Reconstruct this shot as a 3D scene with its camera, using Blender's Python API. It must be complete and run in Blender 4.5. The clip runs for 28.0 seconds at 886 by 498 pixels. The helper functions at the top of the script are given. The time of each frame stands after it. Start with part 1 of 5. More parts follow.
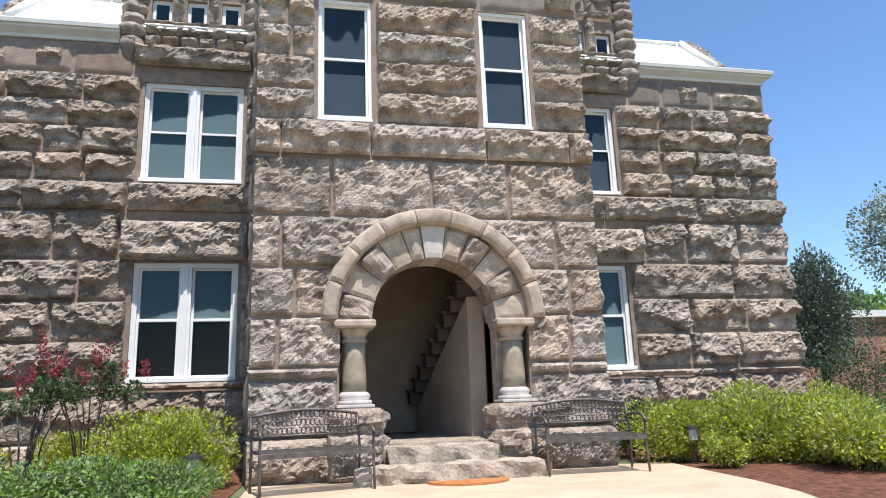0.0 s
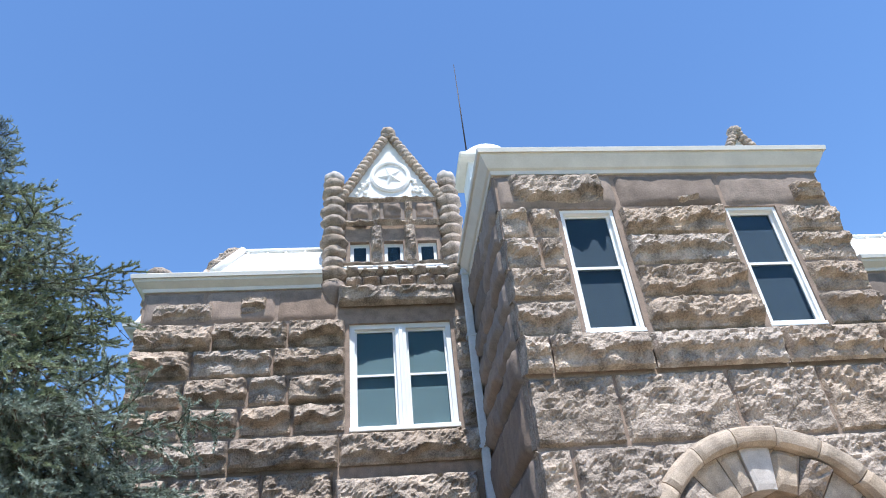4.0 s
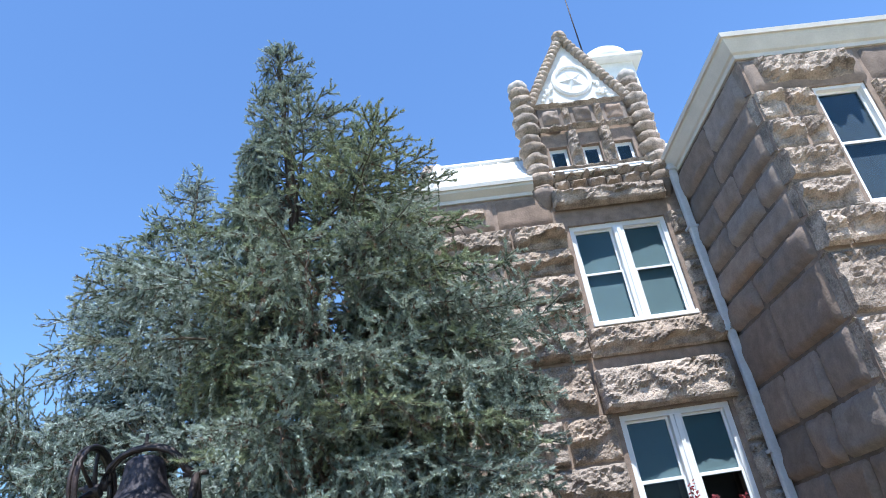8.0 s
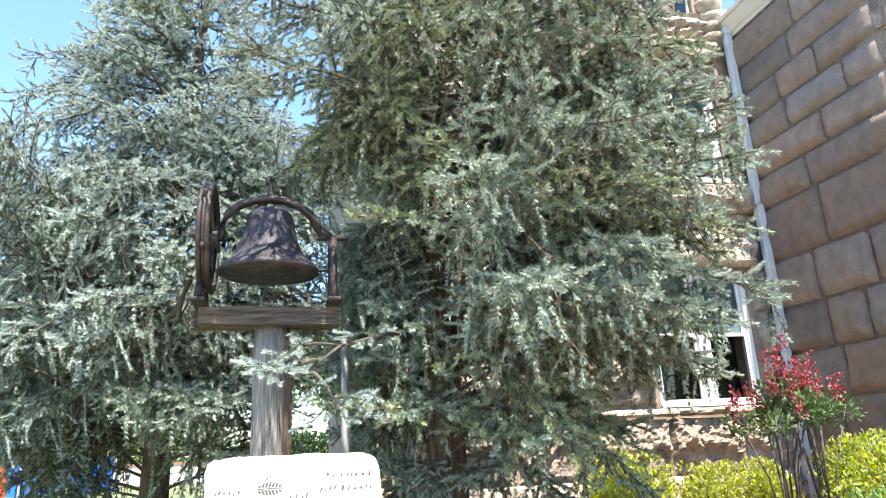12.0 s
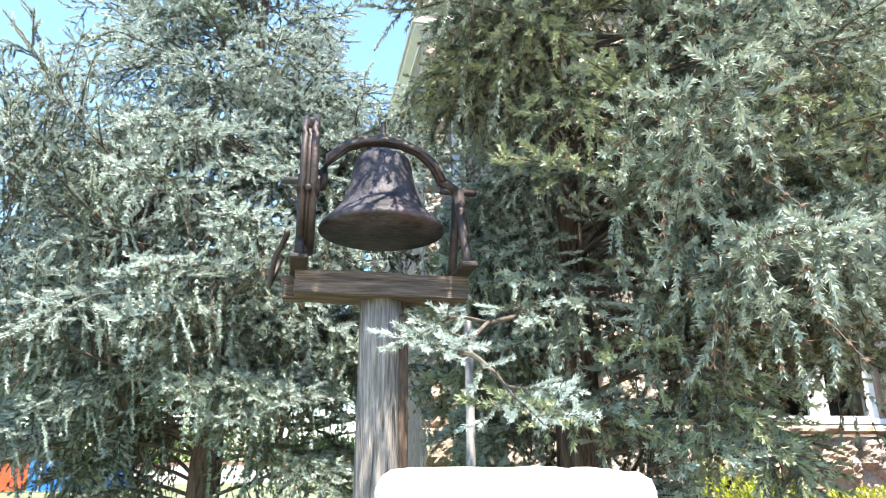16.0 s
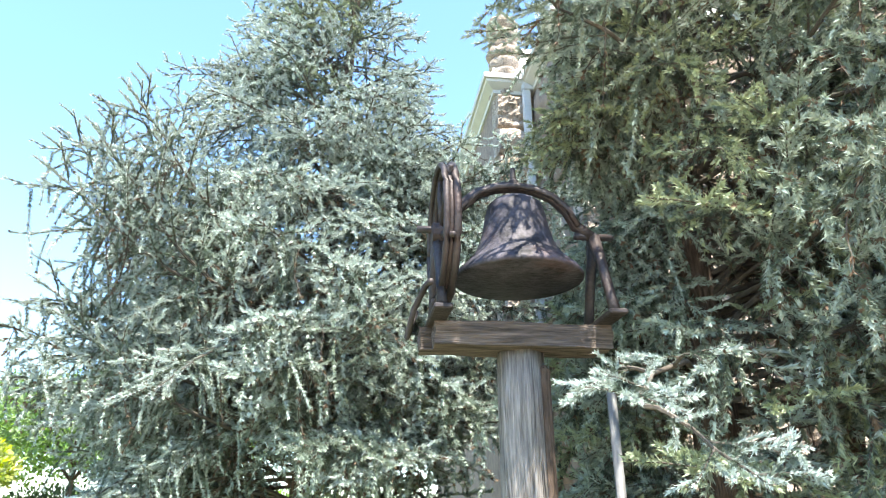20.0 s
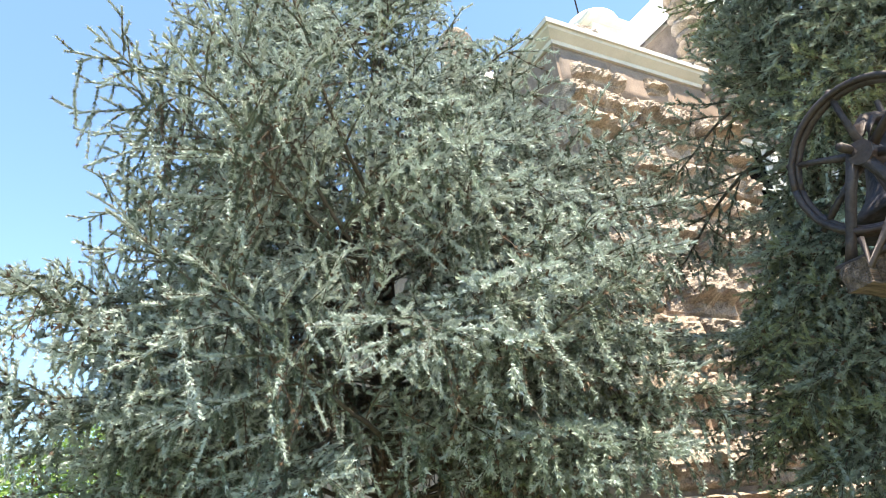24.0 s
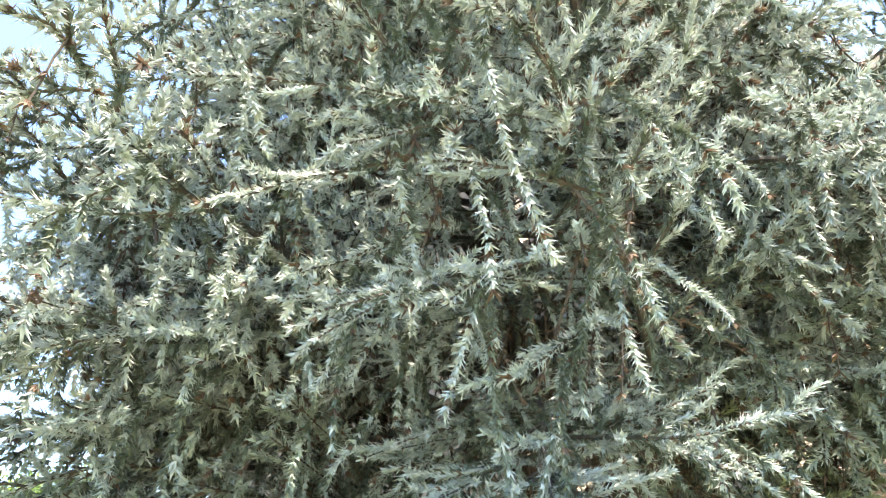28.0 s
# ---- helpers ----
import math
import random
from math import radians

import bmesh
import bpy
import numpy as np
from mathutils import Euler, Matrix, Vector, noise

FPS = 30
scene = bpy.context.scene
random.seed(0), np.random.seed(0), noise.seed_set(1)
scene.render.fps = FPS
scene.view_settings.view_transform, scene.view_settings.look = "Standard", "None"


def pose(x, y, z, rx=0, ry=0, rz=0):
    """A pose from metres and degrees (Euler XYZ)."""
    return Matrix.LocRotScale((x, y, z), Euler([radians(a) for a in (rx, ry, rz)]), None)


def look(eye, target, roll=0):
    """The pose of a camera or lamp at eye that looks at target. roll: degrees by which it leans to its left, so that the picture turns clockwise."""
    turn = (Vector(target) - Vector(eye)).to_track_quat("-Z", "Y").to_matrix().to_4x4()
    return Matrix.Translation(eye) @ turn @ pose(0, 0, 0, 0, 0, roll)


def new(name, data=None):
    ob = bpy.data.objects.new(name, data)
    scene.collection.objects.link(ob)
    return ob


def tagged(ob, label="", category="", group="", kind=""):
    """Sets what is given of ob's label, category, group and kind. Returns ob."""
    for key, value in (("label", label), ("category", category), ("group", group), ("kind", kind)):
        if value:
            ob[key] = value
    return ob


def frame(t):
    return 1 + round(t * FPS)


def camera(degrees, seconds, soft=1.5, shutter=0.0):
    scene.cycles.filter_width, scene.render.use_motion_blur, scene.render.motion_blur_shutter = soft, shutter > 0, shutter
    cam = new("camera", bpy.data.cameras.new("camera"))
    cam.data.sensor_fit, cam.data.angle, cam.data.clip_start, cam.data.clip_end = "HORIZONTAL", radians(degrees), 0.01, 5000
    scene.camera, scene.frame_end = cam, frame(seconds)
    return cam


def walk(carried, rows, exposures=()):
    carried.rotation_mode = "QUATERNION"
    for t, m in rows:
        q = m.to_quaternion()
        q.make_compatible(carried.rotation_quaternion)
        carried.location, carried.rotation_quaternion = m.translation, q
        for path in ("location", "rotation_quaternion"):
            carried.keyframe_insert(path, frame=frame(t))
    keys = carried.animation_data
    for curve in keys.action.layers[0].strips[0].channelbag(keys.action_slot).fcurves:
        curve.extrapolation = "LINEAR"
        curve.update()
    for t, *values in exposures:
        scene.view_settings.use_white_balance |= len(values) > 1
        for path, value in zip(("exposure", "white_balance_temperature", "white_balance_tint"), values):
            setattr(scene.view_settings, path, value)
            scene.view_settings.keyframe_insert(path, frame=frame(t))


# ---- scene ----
PATH = [
    (0.0, -1.533, -7.822, 1.050, 102.70, 2.00, -11.50),
    (0.5, -1.655, -7.485, 1.060, 104.10, 1.50, -13.80),
    (1.0, -1.834, -7.168, 1.092, 105.90, 0.70, -13.00),
    (1.5, -2.065, -6.893, 1.134, 106.90, 0.20, -12.10),
    (2.0, -2.301, -6.639, 1.197, 108.30, 1.00, -8.10),
    (2.5, -2.602, -6.490, 1.229, 110.70, 2.70, -9.20),
    (3.0, -2.924, -6.335, 1.260, 116.40, 4.00, -8.00),
    (3.5, -3.248, -6.245, 1.270, 121.90, 4.80, -6.80),
    (4.0, -3.658, -6.254, 1.270, 124.40, 4.80, -4.50),
    (4.5, -3.997, -6.182, 1.250, 124.00, 4.90, -1.90),
    (6.5, -5.325, -6.168, 1.197, 123.90, 10.70, -9.50),
    (7.0, -5.685, -6.146, 1.176, 122.10, 9.70, -10.90),
    (7.5, -6.097, -6.165, 1.208, 120.20, 8.20, -4.10),
    (8.0, -6.431, -6.170, 1.208, 118.70, 8.00, 0.30),
    (8.5, -6.747, -6.092, 1.208, 119.10, 8.50, 2.50),
    (9.0, -7.022, -6.022, 1.176, 118.00, 7.90, 1.80),
    (9.5, -7.313, -5.928, 1.176, 115.80, 7.10, -1.70),
    (10.0, -7.544, -5.750, 1.187, 114.50, 7.10, -6.80),
    (10.5, -7.812, -5.597, 1.176, 113.00, 7.60, -10.00),
    (11.0, -8.022, -5.423, 1.145, 111.30, 6.30, -11.40),
    (11.5, -8.199, -5.246, 1.134, 109.30, 4.30, -12.50),
    (12.0, -8.389, -5.077, 1.134, 106.20, 2.70, -12.90),
    (12.5, -8.510, -4.890, 1.134, 104.60, 1.30, -11.30),
    (13.0, -8.542, -4.690, 1.134, 105.30, 1.00, -9.80),
    (13.5, -8.612, -4.514, 1.134, 104.60, 0.70, -10.70),
    (15.5, -8.811, -4.086, 1.155, 106.90, 0.80, -11.90),
    (16.0, -8.819, -4.073, 1.155, 107.00, 0.50, -11.80),
    (16.5, -8.840, -4.069, 1.155, 107.00, 0.10, -11.70),
    (17.0, -8.850, -4.067, 1.155, 107.00, -0.10, -11.80),
    (17.5, -8.860, -4.064, 1.155, 106.80, 0.00, -12.10),
    (18.0, -8.881, -4.060, 1.165, 107.00, 0.20, -13.10),
    (18.5, -8.914, -4.064, 1.176, 107.40, 0.00, -13.50),
    (19.0, -8.957, -4.065, 1.176, 109.90, 0.50, -13.50),
    (19.5, -9.055, -4.023, 1.165, 112.10, 1.00, -13.20),
    (20.0, -9.208, -3.883, 1.165, 111.70, 0.50, -7.70),
    (20.5, -9.464, -3.775, 1.165, 113.10, 0.80, -4.90),
    (21.0, -9.753, -3.671, 1.165, 116.10, 1.60, -5.50),
    (21.5, -10.020, -3.410, 1.123, 116.50, 2.40, -8.80),
    (23.5, -11.227, -2.676, 1.097, 113.82, 6.91, -23.96),
    (24.0, -11.453, -2.260, 1.071, 115.42, 6.18, -27.14),
    (24.5, -11.639, -1.920, 1.100, 115.74, 5.73, -30.31),
    (25.0, -11.804, -1.582, 1.095, 115.05, 6.51, -34.43),
    (25.5, -11.732, -1.268, 1.108, 115.40, 6.25, -35.66),
    (26.0, -11.829, -0.926, 1.214, 113.46, 5.90, -39.52),
    (26.5, -11.861, -0.583, 1.269, 112.58, 4.08, -39.02),
    (27.0, -11.869, -0.211, 1.230, 115.52, 4.14, -35.54),
    (27.5, -11.877, -0.025, 1.253, 116.64, 6.37, -35.08),
    (28.0, -11.843, -0.020, 1.262, 116.76, 7.51, -38.89),
]
cam = camera(66.2, 28.0, 1.0)
EXPOSURES = [(0.0, 0.4, 6450, 11), (3.0, 0.53, 6150, 10), (4.5, 0.58, 6050, 10), (7.0, 0.53, 6000, 10), (8.0, 0.73, 5950, 10), (9.5, 1.06, 6400, 10), (11.0, 1.45, 6800, 9), (12.0, 1.75, 7000, 9), (13.5, 2.04, 7000, 9),
             (17.0, 2.06, 6950, 9), (19.5, 2.12, 6900, 9), (20.5, 1.88, 6900, 5), (21.5, 1.57, 6900, 2), (23.5, 1.59, 7500, 8), (25.0, 1.77, 7700, 11), (26.5, 2.2, 7800, 14), (28.0, 2.51, 7900, 18)]
walk(cam, [(t, pose(*p)) for t, *p in PATH], EXPOSURES)

# ---- world and light ----
SUN_EL, SUN_AZ = 67.0, 7.0          # degrees: height, and how far east of straight in front of the facade
sky = bpy.data.worlds.new("sky")
scene.world = sky
sky.use_nodes = True
nt = sky.node_tree
tex = nt.nodes.new("ShaderNodeTexSky")
tex.sky_type, tex.sun_disc = "NISHITA", False
tex.sun_elevation, tex.sun_rotation = radians(SUN_EL), radians(180 - SUN_AZ)
tex.air_density, tex.dust_density, tex.ozone_density = 1.2, 0.0, 9.0
nt.links.new(tex.outputs[0], nt.nodes["Background"].inputs[0])
nt.nodes["Background"].inputs[1].default_value = 0.15
sun = new("sun", bpy.data.lights.new("sun", "SUN"))
sun.data.energy, sun.data.angle, sun.data.color = 5.0, radians(0.53), (1.0, 0.955, 0.89)
a, e = radians(SUN_AZ), radians(SUN_EL)
sun.matrix_world = look((30 * math.sin(a), -30 * math.cos(a), 30 * math.tan(e)), (0, 0, 0))


# ---- materials ----
def material(name, base, rough=0.7, metal=0.0, var=0.15, scale=3.0, bump=0.2, bscale=40.0, dark=None, per_object=0.0,
             island=0.0, stain=0.0, stain_color=(0.1, 0.08, 0.06), spec=0.3, translucent=0.0, stretch=(1, 1, 1), bdist=0.01):
    m = bpy.data.materials.new(name)
    m.use_nodes = True
    t = m.node_tree
    n, k = t.nodes, t.links.new
    b = n["Principled BSDF"]
    b.inputs["Roughness"].default_value, b.inputs["Metallic"].default_value = rough, metal
    b.inputs["Specular IOR Level"].default_value = spec
    co = n.new("ShaderNodeNewGeometry") if per_object < 0 else n.new("ShaderNodeTexCoord")
    mp = n.new("ShaderNodeMapping")
    mp.inputs["Scale"].default_value = stretch
    k(co.outputs["Object"], mp.inputs["Vector"])
    n1 = n.new("ShaderNodeTexNoise")
    n1.inputs["Scale"].default_value, n1.inputs["Detail"].default_value = scale, 5
    n2 = n.new("ShaderNodeTexNoise")
    n2.inputs["Scale"].default_value, n2.inputs["Detail"].default_value = bscale, 6
    k(mp.outputs[0], n1.inputs["Vector"])
    k(mp.outputs[0], n2.inputs["Vector"])
    dark = dark or tuple(c * (1 - 2.2 * var) for c in base)
    light = tuple(min(1, c * (1 + 1.2 * var)) for c in base)
    r = n.new("ShaderNodeValToRGB")
    r.color_ramp.elements[0].position, r.color_ramp.elements[1].position = 0.32, 0.68
    r.color_ramp.elements[0].color, r.color_ramp.elements[1].color = (*dark, 1), (*light, 1)
    mx = n.new("ShaderNodeMath")
    mx.operation = "MULTIPLY_ADD"
    k(n2.outputs[0], mx.inputs[0])
    mx.inputs[1].default_value = 0.45
    sc = n.new("ShaderNodeMath")
    sc.operation = "MULTIPLY_ADD"
    k(n1.outputs[0], sc.inputs[0])
    sc.inputs[1].default_value, sc.inputs[2].default_value = 0.75, -0.1
    k(sc.outputs[0], mx.inputs[2])
    k(mx.outputs[0], r.inputs[0])
    out = r.outputs[0]
    if per_object > 0 or island > 0:
        src = n.new("ShaderNodeObjectInfo").outputs["Random"] if per_object > 0 else n.new("ShaderNodeNewGeometry").outputs["Random Per Island"]
        h = n.new("ShaderNodeHueSaturation")
        v = n.new("ShaderNodeMapRange")
        k(src, v.inputs[0])
        amount = max(per_object, island)
        v.inputs[3].default_value, v.inputs[4].default_value = 1 - amount, 1 + amount
        k(v.outputs[0], h.inputs["Value"])
        v2 = n.new("ShaderNodeMapRange")
        mul = n.new("ShaderNodeMath")
        mul.operation = "MULTIPLY"
        k(src, mul.inputs[0])
        mul.inputs[1].default_value = 7.31
        fr = n.new("ShaderNodeMath")
        fr.operation = "FRACT"
        k(mul.outputs[0], fr.inputs[0])
        k(fr.outputs[0], v2.inputs[0])
        v2.inputs[3].default_value, v2.inputs[4].default_value = 1 - amount, 1 + amount
        k(v2.outputs[0], h.inputs["Saturation"])
        k(out, h.inputs["Color"])
        out = h.outputs[0]
    if stain:
        n3 = n.new("ShaderNodeTexNoise")
        n3.inputs["Scale"].default_value, n3.inputs["Detail"].default_value, n3.inputs["Roughness"].default_value = 1.3, 8, 0.7
        k(co.outputs["Object"], n3.inputs["Vector"])
        r3 = n.new("ShaderNodeValToRGB")
        r3.color_ramp.elements[0].position, r3.color_ramp.elements[1].position = 0.5, 0.72
        r3.color_ramp.elements[1].color = (stain, stain, stain, 1)
        k(n3.outputs[0], r3.inputs[0])
        ms = n.new("ShaderNodeMix")
        ms.data_type = "RGBA"
        k(r3.outputs[0], ms.inputs[0])
        k(out, ms.inputs[6])
        ms.inputs[7].default_value = (*stain_color, 1)
        out = ms.outputs[2]
    k(out, b.inputs["Base Color"])
    if bump:
        bp = n.new("ShaderNodeBump")
        bp.inputs["Strength"].default_value, bp.inputs["Distance"].default_value = bump, bdist
        k(n2.outputs[0], bp.inputs["Height"])
        k(bp.outputs[0], b.inputs["Normal"])
    if translucent:
        tr = n.new("ShaderNodeBsdfTranslucent")
        k(out, tr.inputs[0])
        mm = n.new("ShaderNodeMixShader")
        mm.inputs[0].default_value = translucent
        k(b.outputs[0], mm.inputs[1])
        k(tr.outputs[0], mm.inputs[2])
        k(mm.outputs[0], n["Material Output"].inputs[0])
    return m


def glass_material(name, tint=(0.62, 0.7, 0.72)):
    m = bpy.data.materials.new(name)
    m.use_nodes = True
    n, k = m.node_tree.nodes, m.node_tree.links.new
    n.remove(n["Principled BSDF"])
    f = n.new("ShaderNodeFresnel")
    f.inputs[0].default_value = 1.25
    tr, gl, mx = n.new("ShaderNodeBsdfTransparent"), n.new("ShaderNodeBsdfGlossy"), n.new("ShaderNodeMixShader")
    tr.inputs[0].default_value = (*tint, 1)
    gl.inputs["Roughness"].default_value = 0.02
    k(f.outputs[0], mx.inputs[0])
    k(tr.outputs[0], mx.inputs[1])
    k(gl.outputs[0], mx.inputs[2])
    k(mx.outputs[0], n["Material Output"].inputs[0])
    return m


GRANITE = material("rock_faced_granite", (0.435, 0.352, 0.282), 0.9, var=0.3, scale=5, bump=1.0, bscale=48, per_object=0.15, stain=0.35,
                   stain_color=(0.17, 0.14, 0.125), bdist=0.03)
# smoother granite; its base is lowered to carry the side walls' shade
DRESSED = material("shade_darkened_dressed_granite", (0.25, 0.195, 0.16), 0.9, var=0.12, scale=6, bump=0.6, bscale=45, per_object=0.24, stain=0.15,
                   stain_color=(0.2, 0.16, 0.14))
MORTAR = material("red_mortar", (0.29, 0.22, 0.175), 0.95, var=0.15, scale=8, bump=0.5, bscale=70)
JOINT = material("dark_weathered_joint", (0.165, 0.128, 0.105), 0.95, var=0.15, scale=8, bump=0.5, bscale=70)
SANDSTONE = material("tooled_sandstone", (0.44, 0.35, 0.265), 0.88, var=0.2, scale=6, bump=0.8, bscale=90, per_object=0.12, stain=0.25,
                     stain_color=(0.26, 0.2, 0.16))
COLUMN_STONE = material("olive_sandstone", (0.34, 0.285, 0.205), 0.85, var=0.16, scale=9, bump=0.5, bscale=80)
DARK_WOOD = material("dark_stair_wood", (0.09, 0.065, 0.05), 0.6, var=0.15, scale=6, bump=0.2)
PALE_STONE = material("pale_limestone", (0.52, 0.47, 0.43), 0.85, var=0.12, scale=7, bump=0.4, bscale=90)
TRIM = material("cream_painted_trim", (0.62, 0.60, 0.55), 0.55, var=0.05, scale=4, bump=0.1, bscale=50, stain=0.15, stain_color=(0.42, 0.39, 0.34))
WHITE = material("white_window_paint", (0.8, 0.8, 0.79), 0.45, var=0.03, scale=4, bump=0.08, bscale=60)
ROOF_WHITE = material("white_roof_coating", (0.8, 0.79, 0.76), 0.6, var=0.05, scale=3, bump=0.15, bscale=30, stain=0.15, stain_color=(0.5, 0.47, 0.42))
PLASTER = material("white_gable_plaster", (0.78, 0.76, 0.73), 0.8, var=0.06, scale=9, bump=0.5, bscale=45)
GLASS = glass_material("window_glass")
BLIND = material("pale_green_blind", (0.36, 0.43, 0.46), 0.8, var=0.03, scale=2, bump=0.1, bscale=80)
NAVY = material("dark_blue_blind", (0.15, 0.17, 0.22), 0.8, var=0.06, scale=2, bump=0.1, bscale=80)
# near-black colour that stands in for the darkness of unlit rooms
DARK = material("unlit_room_dark", (0.05, 0.045, 0.04), 0.9, var=0.1)
VESTIBULE = material("tan_plaster", (0.42, 0.33, 0.25), 0.85, var=0.08, scale=3, bump=0.2, bscale=40)
PIPE = material("grey_painted_pipe", (0.56, 0.57, 0.58), 0.5, var=0.06, scale=5, bump=0.08)
CONCRETE = material("tan_patio_concrete", (0.56, 0.43, 0.30), 0.85, var=0.1, scale=2.5, bump=0.3, bscale=90, stain=0.2, stain_color=(0.42, 0.31, 0.22))
STEPSTONE = material("worn_step_stone", (0.42, 0.345, 0.265), 0.9, var=0.25, scale=5, bump=0.6, bscale=40)
MAT_ORANGE = material("orange_door_mat", (0.5, 0.2, 0.07), 0.95, var=0.15, scale=10, bump=0.6, bscale=150)
BRONZE = material("bronze_bench_metal", (0.15, 0.125, 0.115), 0.45, 0.5, var=0.2, scale=12, bump=0.3, bscale=80)
MULCH = material("red_mulch", (0.2, 0.085, 0.05), 0.95, var=0.3, scale=14, bump=1.0, bscale=60, bdist=0.03)
GRASS = material("lawn_grass", (0.165, 0.19, 0.095), 0.85, var=0.2, scale=1.5, bump=0.8, bscale=60, bdist=0.03)
GREY_PIPE = material("dull_grey_conduit", (0.2, 0.2, 0.2), 0.6, 0.2, var=0.12, scale=6, bump=0.2)
IRON = material("rusty_bell_iron", (0.055, 0.05, 0.06), 0.6, 0.2, var=0.4, scale=9, bump=0.5, bscale=40, stain=0.6, stain_color=(0.12, 0.05, 0.034))
RUST = material("red_brown_rust", (0.12, 0.058, 0.04), 0.85, 0.1, var=0.3, scale=7, bump=0.6, bscale=50)
BLACK_IRON = material("black_wheel_iron", (0.05, 0.042, 0.042), 0.55, 0.3, var=0.25, scale=9, bump=0.4, bscale=60, stain=0.4, stain_color=(0.12, 0.06, 0.045))
OLD_WOOD = material("weathered_grey_wood", (0.30, 0.27, 0.25), 0.9, var=0.35, scale=8, bump=1.0, bscale=26, stretch=(5, 5, 0.35), bdist=0.03)
BEAM_WOOD = material("weathered_beam_wood", (0.14, 0.11, 0.095), 0.9, var=0.35, scale=8, bump=1.0, bscale=26, stretch=(0.35, 5, 5), bdist=0.02)
BARK = material("cedar_bark", (0.12, 0.085, 0.065), 0.95, var=0.35, scale=8, bump=1.0, bscale=22, stretch=(4, 4, 0.6), bdist=0.03)
TWIG = material("grey_brown_twig", (0.10, 0.085, 0.07), 0.95, var=0.2, scale=10, bump=0.3)
NEEDLE = material("silver_blue_cedar_needles", (0.46, 0.53, 0.485), 0.75, var=0.14, scale=1.6, bump=0, island=0.16, translucent=0.08, spec=0.1)
NEEDLE_DEEP = material("blue_green_cedar_needles", (0.325, 0.382, 0.32), 0.75, var=0.16, scale=1.6, bump=0, island=0.16, translucent=0.08, spec=0.1)
NEEDLE_GREEN = material("green_cedar_needles", (0.30, 0.345, 0.215), 0.75, var=0.16, scale=1.6, bump=0, island=0.16, translucent=0.08, spec=0.1)
# older needles, darkened further so that the crowns' inner shade is in the colour
NEEDLE_DARK = material("dark_cedar_needles", (0.15, 0.187, 0.145), 0.8, var=0.16, scale=1.6, bump=0, island=0.2, translucent=0.08, spec=0.1)
DEAD = material("dry_brown_needles", (0.17, 0.12, 0.085), 0.8, var=0.2, scale=3, bump=0, island=0.2, translucent=0.2)
LEAF_YELLOW = material("golden_shrub_leaves", (0.42, 0.47, 0.09), 0.45, var=0.25, scale=5, bump=0, island=0.3, translucent=0.35)
LEAF_GREEN = material("green_shrub_leaves", (0.22, 0.34, 0.1), 0.45, var=0.25, scale=5, bump=0, island=0.3, translucent=0.3)
LEAF_DARK = material("dark_hedge_leaves", (0.06, 0.11, 0.04), 0.5, var=0.25, scale=5, bump=0, island=0.3, translucent=0.25)
ROSE_LEAF = material("dark_rose_leaves", (0.095, 0.15, 0.06), 0.45, var=0.25, scale=5, bump=0, island=0.3, translucent=0.25)
PETAL = material("red_rose_petals", (0.32, 0.075, 0.085), 0.6, var=0.2, scale=20, bump=0, island=0.25, translucent=0.25)
WHITE_GRANITE = material("white_granite", (0.68, 0.65, 0.61), 0.85, var=0.16, scale=22, bump=1.0, bscale=45, stain=0.3, stain_color=(0.5, 0.45, 0.42), bdist=0.015)
ENGRAVED = material("engraved_grey", (0.1, 0.09, 0.085), 0.9, var=0.1)
TARP = material("blue_tarp", (0.02, 0.16, 0.62), 0.5, var=0.12, scale=1.5, bump=0.5, bscale=3, bdist=0.05)
RED_PANEL = material("red_panel", (0.5, 0.08, 0.03), 0.6, var=0.1)
FAR_WALL = material("far_white_wall", (0.7, 0.68, 0.64), 0.8, var=0.08)
BRICK_FAR = material("far_red_brick", (0.33, 0.17, 0.12), 0.9, var=0.2, scale=3, bump=0.3)


# ---- building helpers ----
def mesh_object(name, verts, faces, mat, parent=None, label="", smooth=False, mats=None, index=None):
    me = bpy.data.meshes.new(name)
    me.from_pydata(verts, [], faces)
    for m in (mats or [mat]):
        me.materials.append(m)
    if index is not None:
        me.polygons.foreach_set("material_index", index)
    if smooth:
        me.polygons.foreach_set("use_smooth", [True] * len(me.polygons))
    me.update()
    ob = new(name, me)
    if parent is not None:
        ob.parent = parent
    if label:
        ob["label"] = label
    return ob


def part(name, bm, mat, parent=None, label="", smooth=False, bevel=0.0):
    if bevel:
        bmesh.ops.bevel(bm, geom=bm.edges[:], offset=bevel, segments=1, affect="EDGES", clamp_overlap=True)
    bmesh.ops.recalc_face_normals(bm, faces=bm.faces[:])
    me = bpy.data.meshes.new(name)
    bm.to_mesh(me)
    bm.free()
    me.materials.append(mat)
    if smooth:
        me.polygons.foreach_set("use_smooth", [True] * len(me.polygons))
    ob = new(name, me)
    if parent is not None:
        ob.parent = parent
    if label:
        ob["label"] = label
    return ob


def base(name, at, label="", category="", group="", kind=""):
    ob = new(name)
    ob.location = at
    ob.empty_display_size = 0.1
    bpy.context.view_layer.update()
    return tagged(ob, label, category, group, kind)


def add_box(bm, x0, x1, y0, y1, z0, z1, m=None):
    r = bmesh.ops.create_cube(bm, size=1.0, matrix=Matrix.Translation(((x0 + x1) / 2, (y0 + y1) / 2, (z0 + z1) / 2))
                              @ Matrix.Diagonal((abs(x1 - x0), abs(y1 - y0), abs(z1 - z0), 1)))
    if m is not None:
        bmesh.ops.transform(bm, matrix=m, verts=r["verts"])
    return r["verts"]


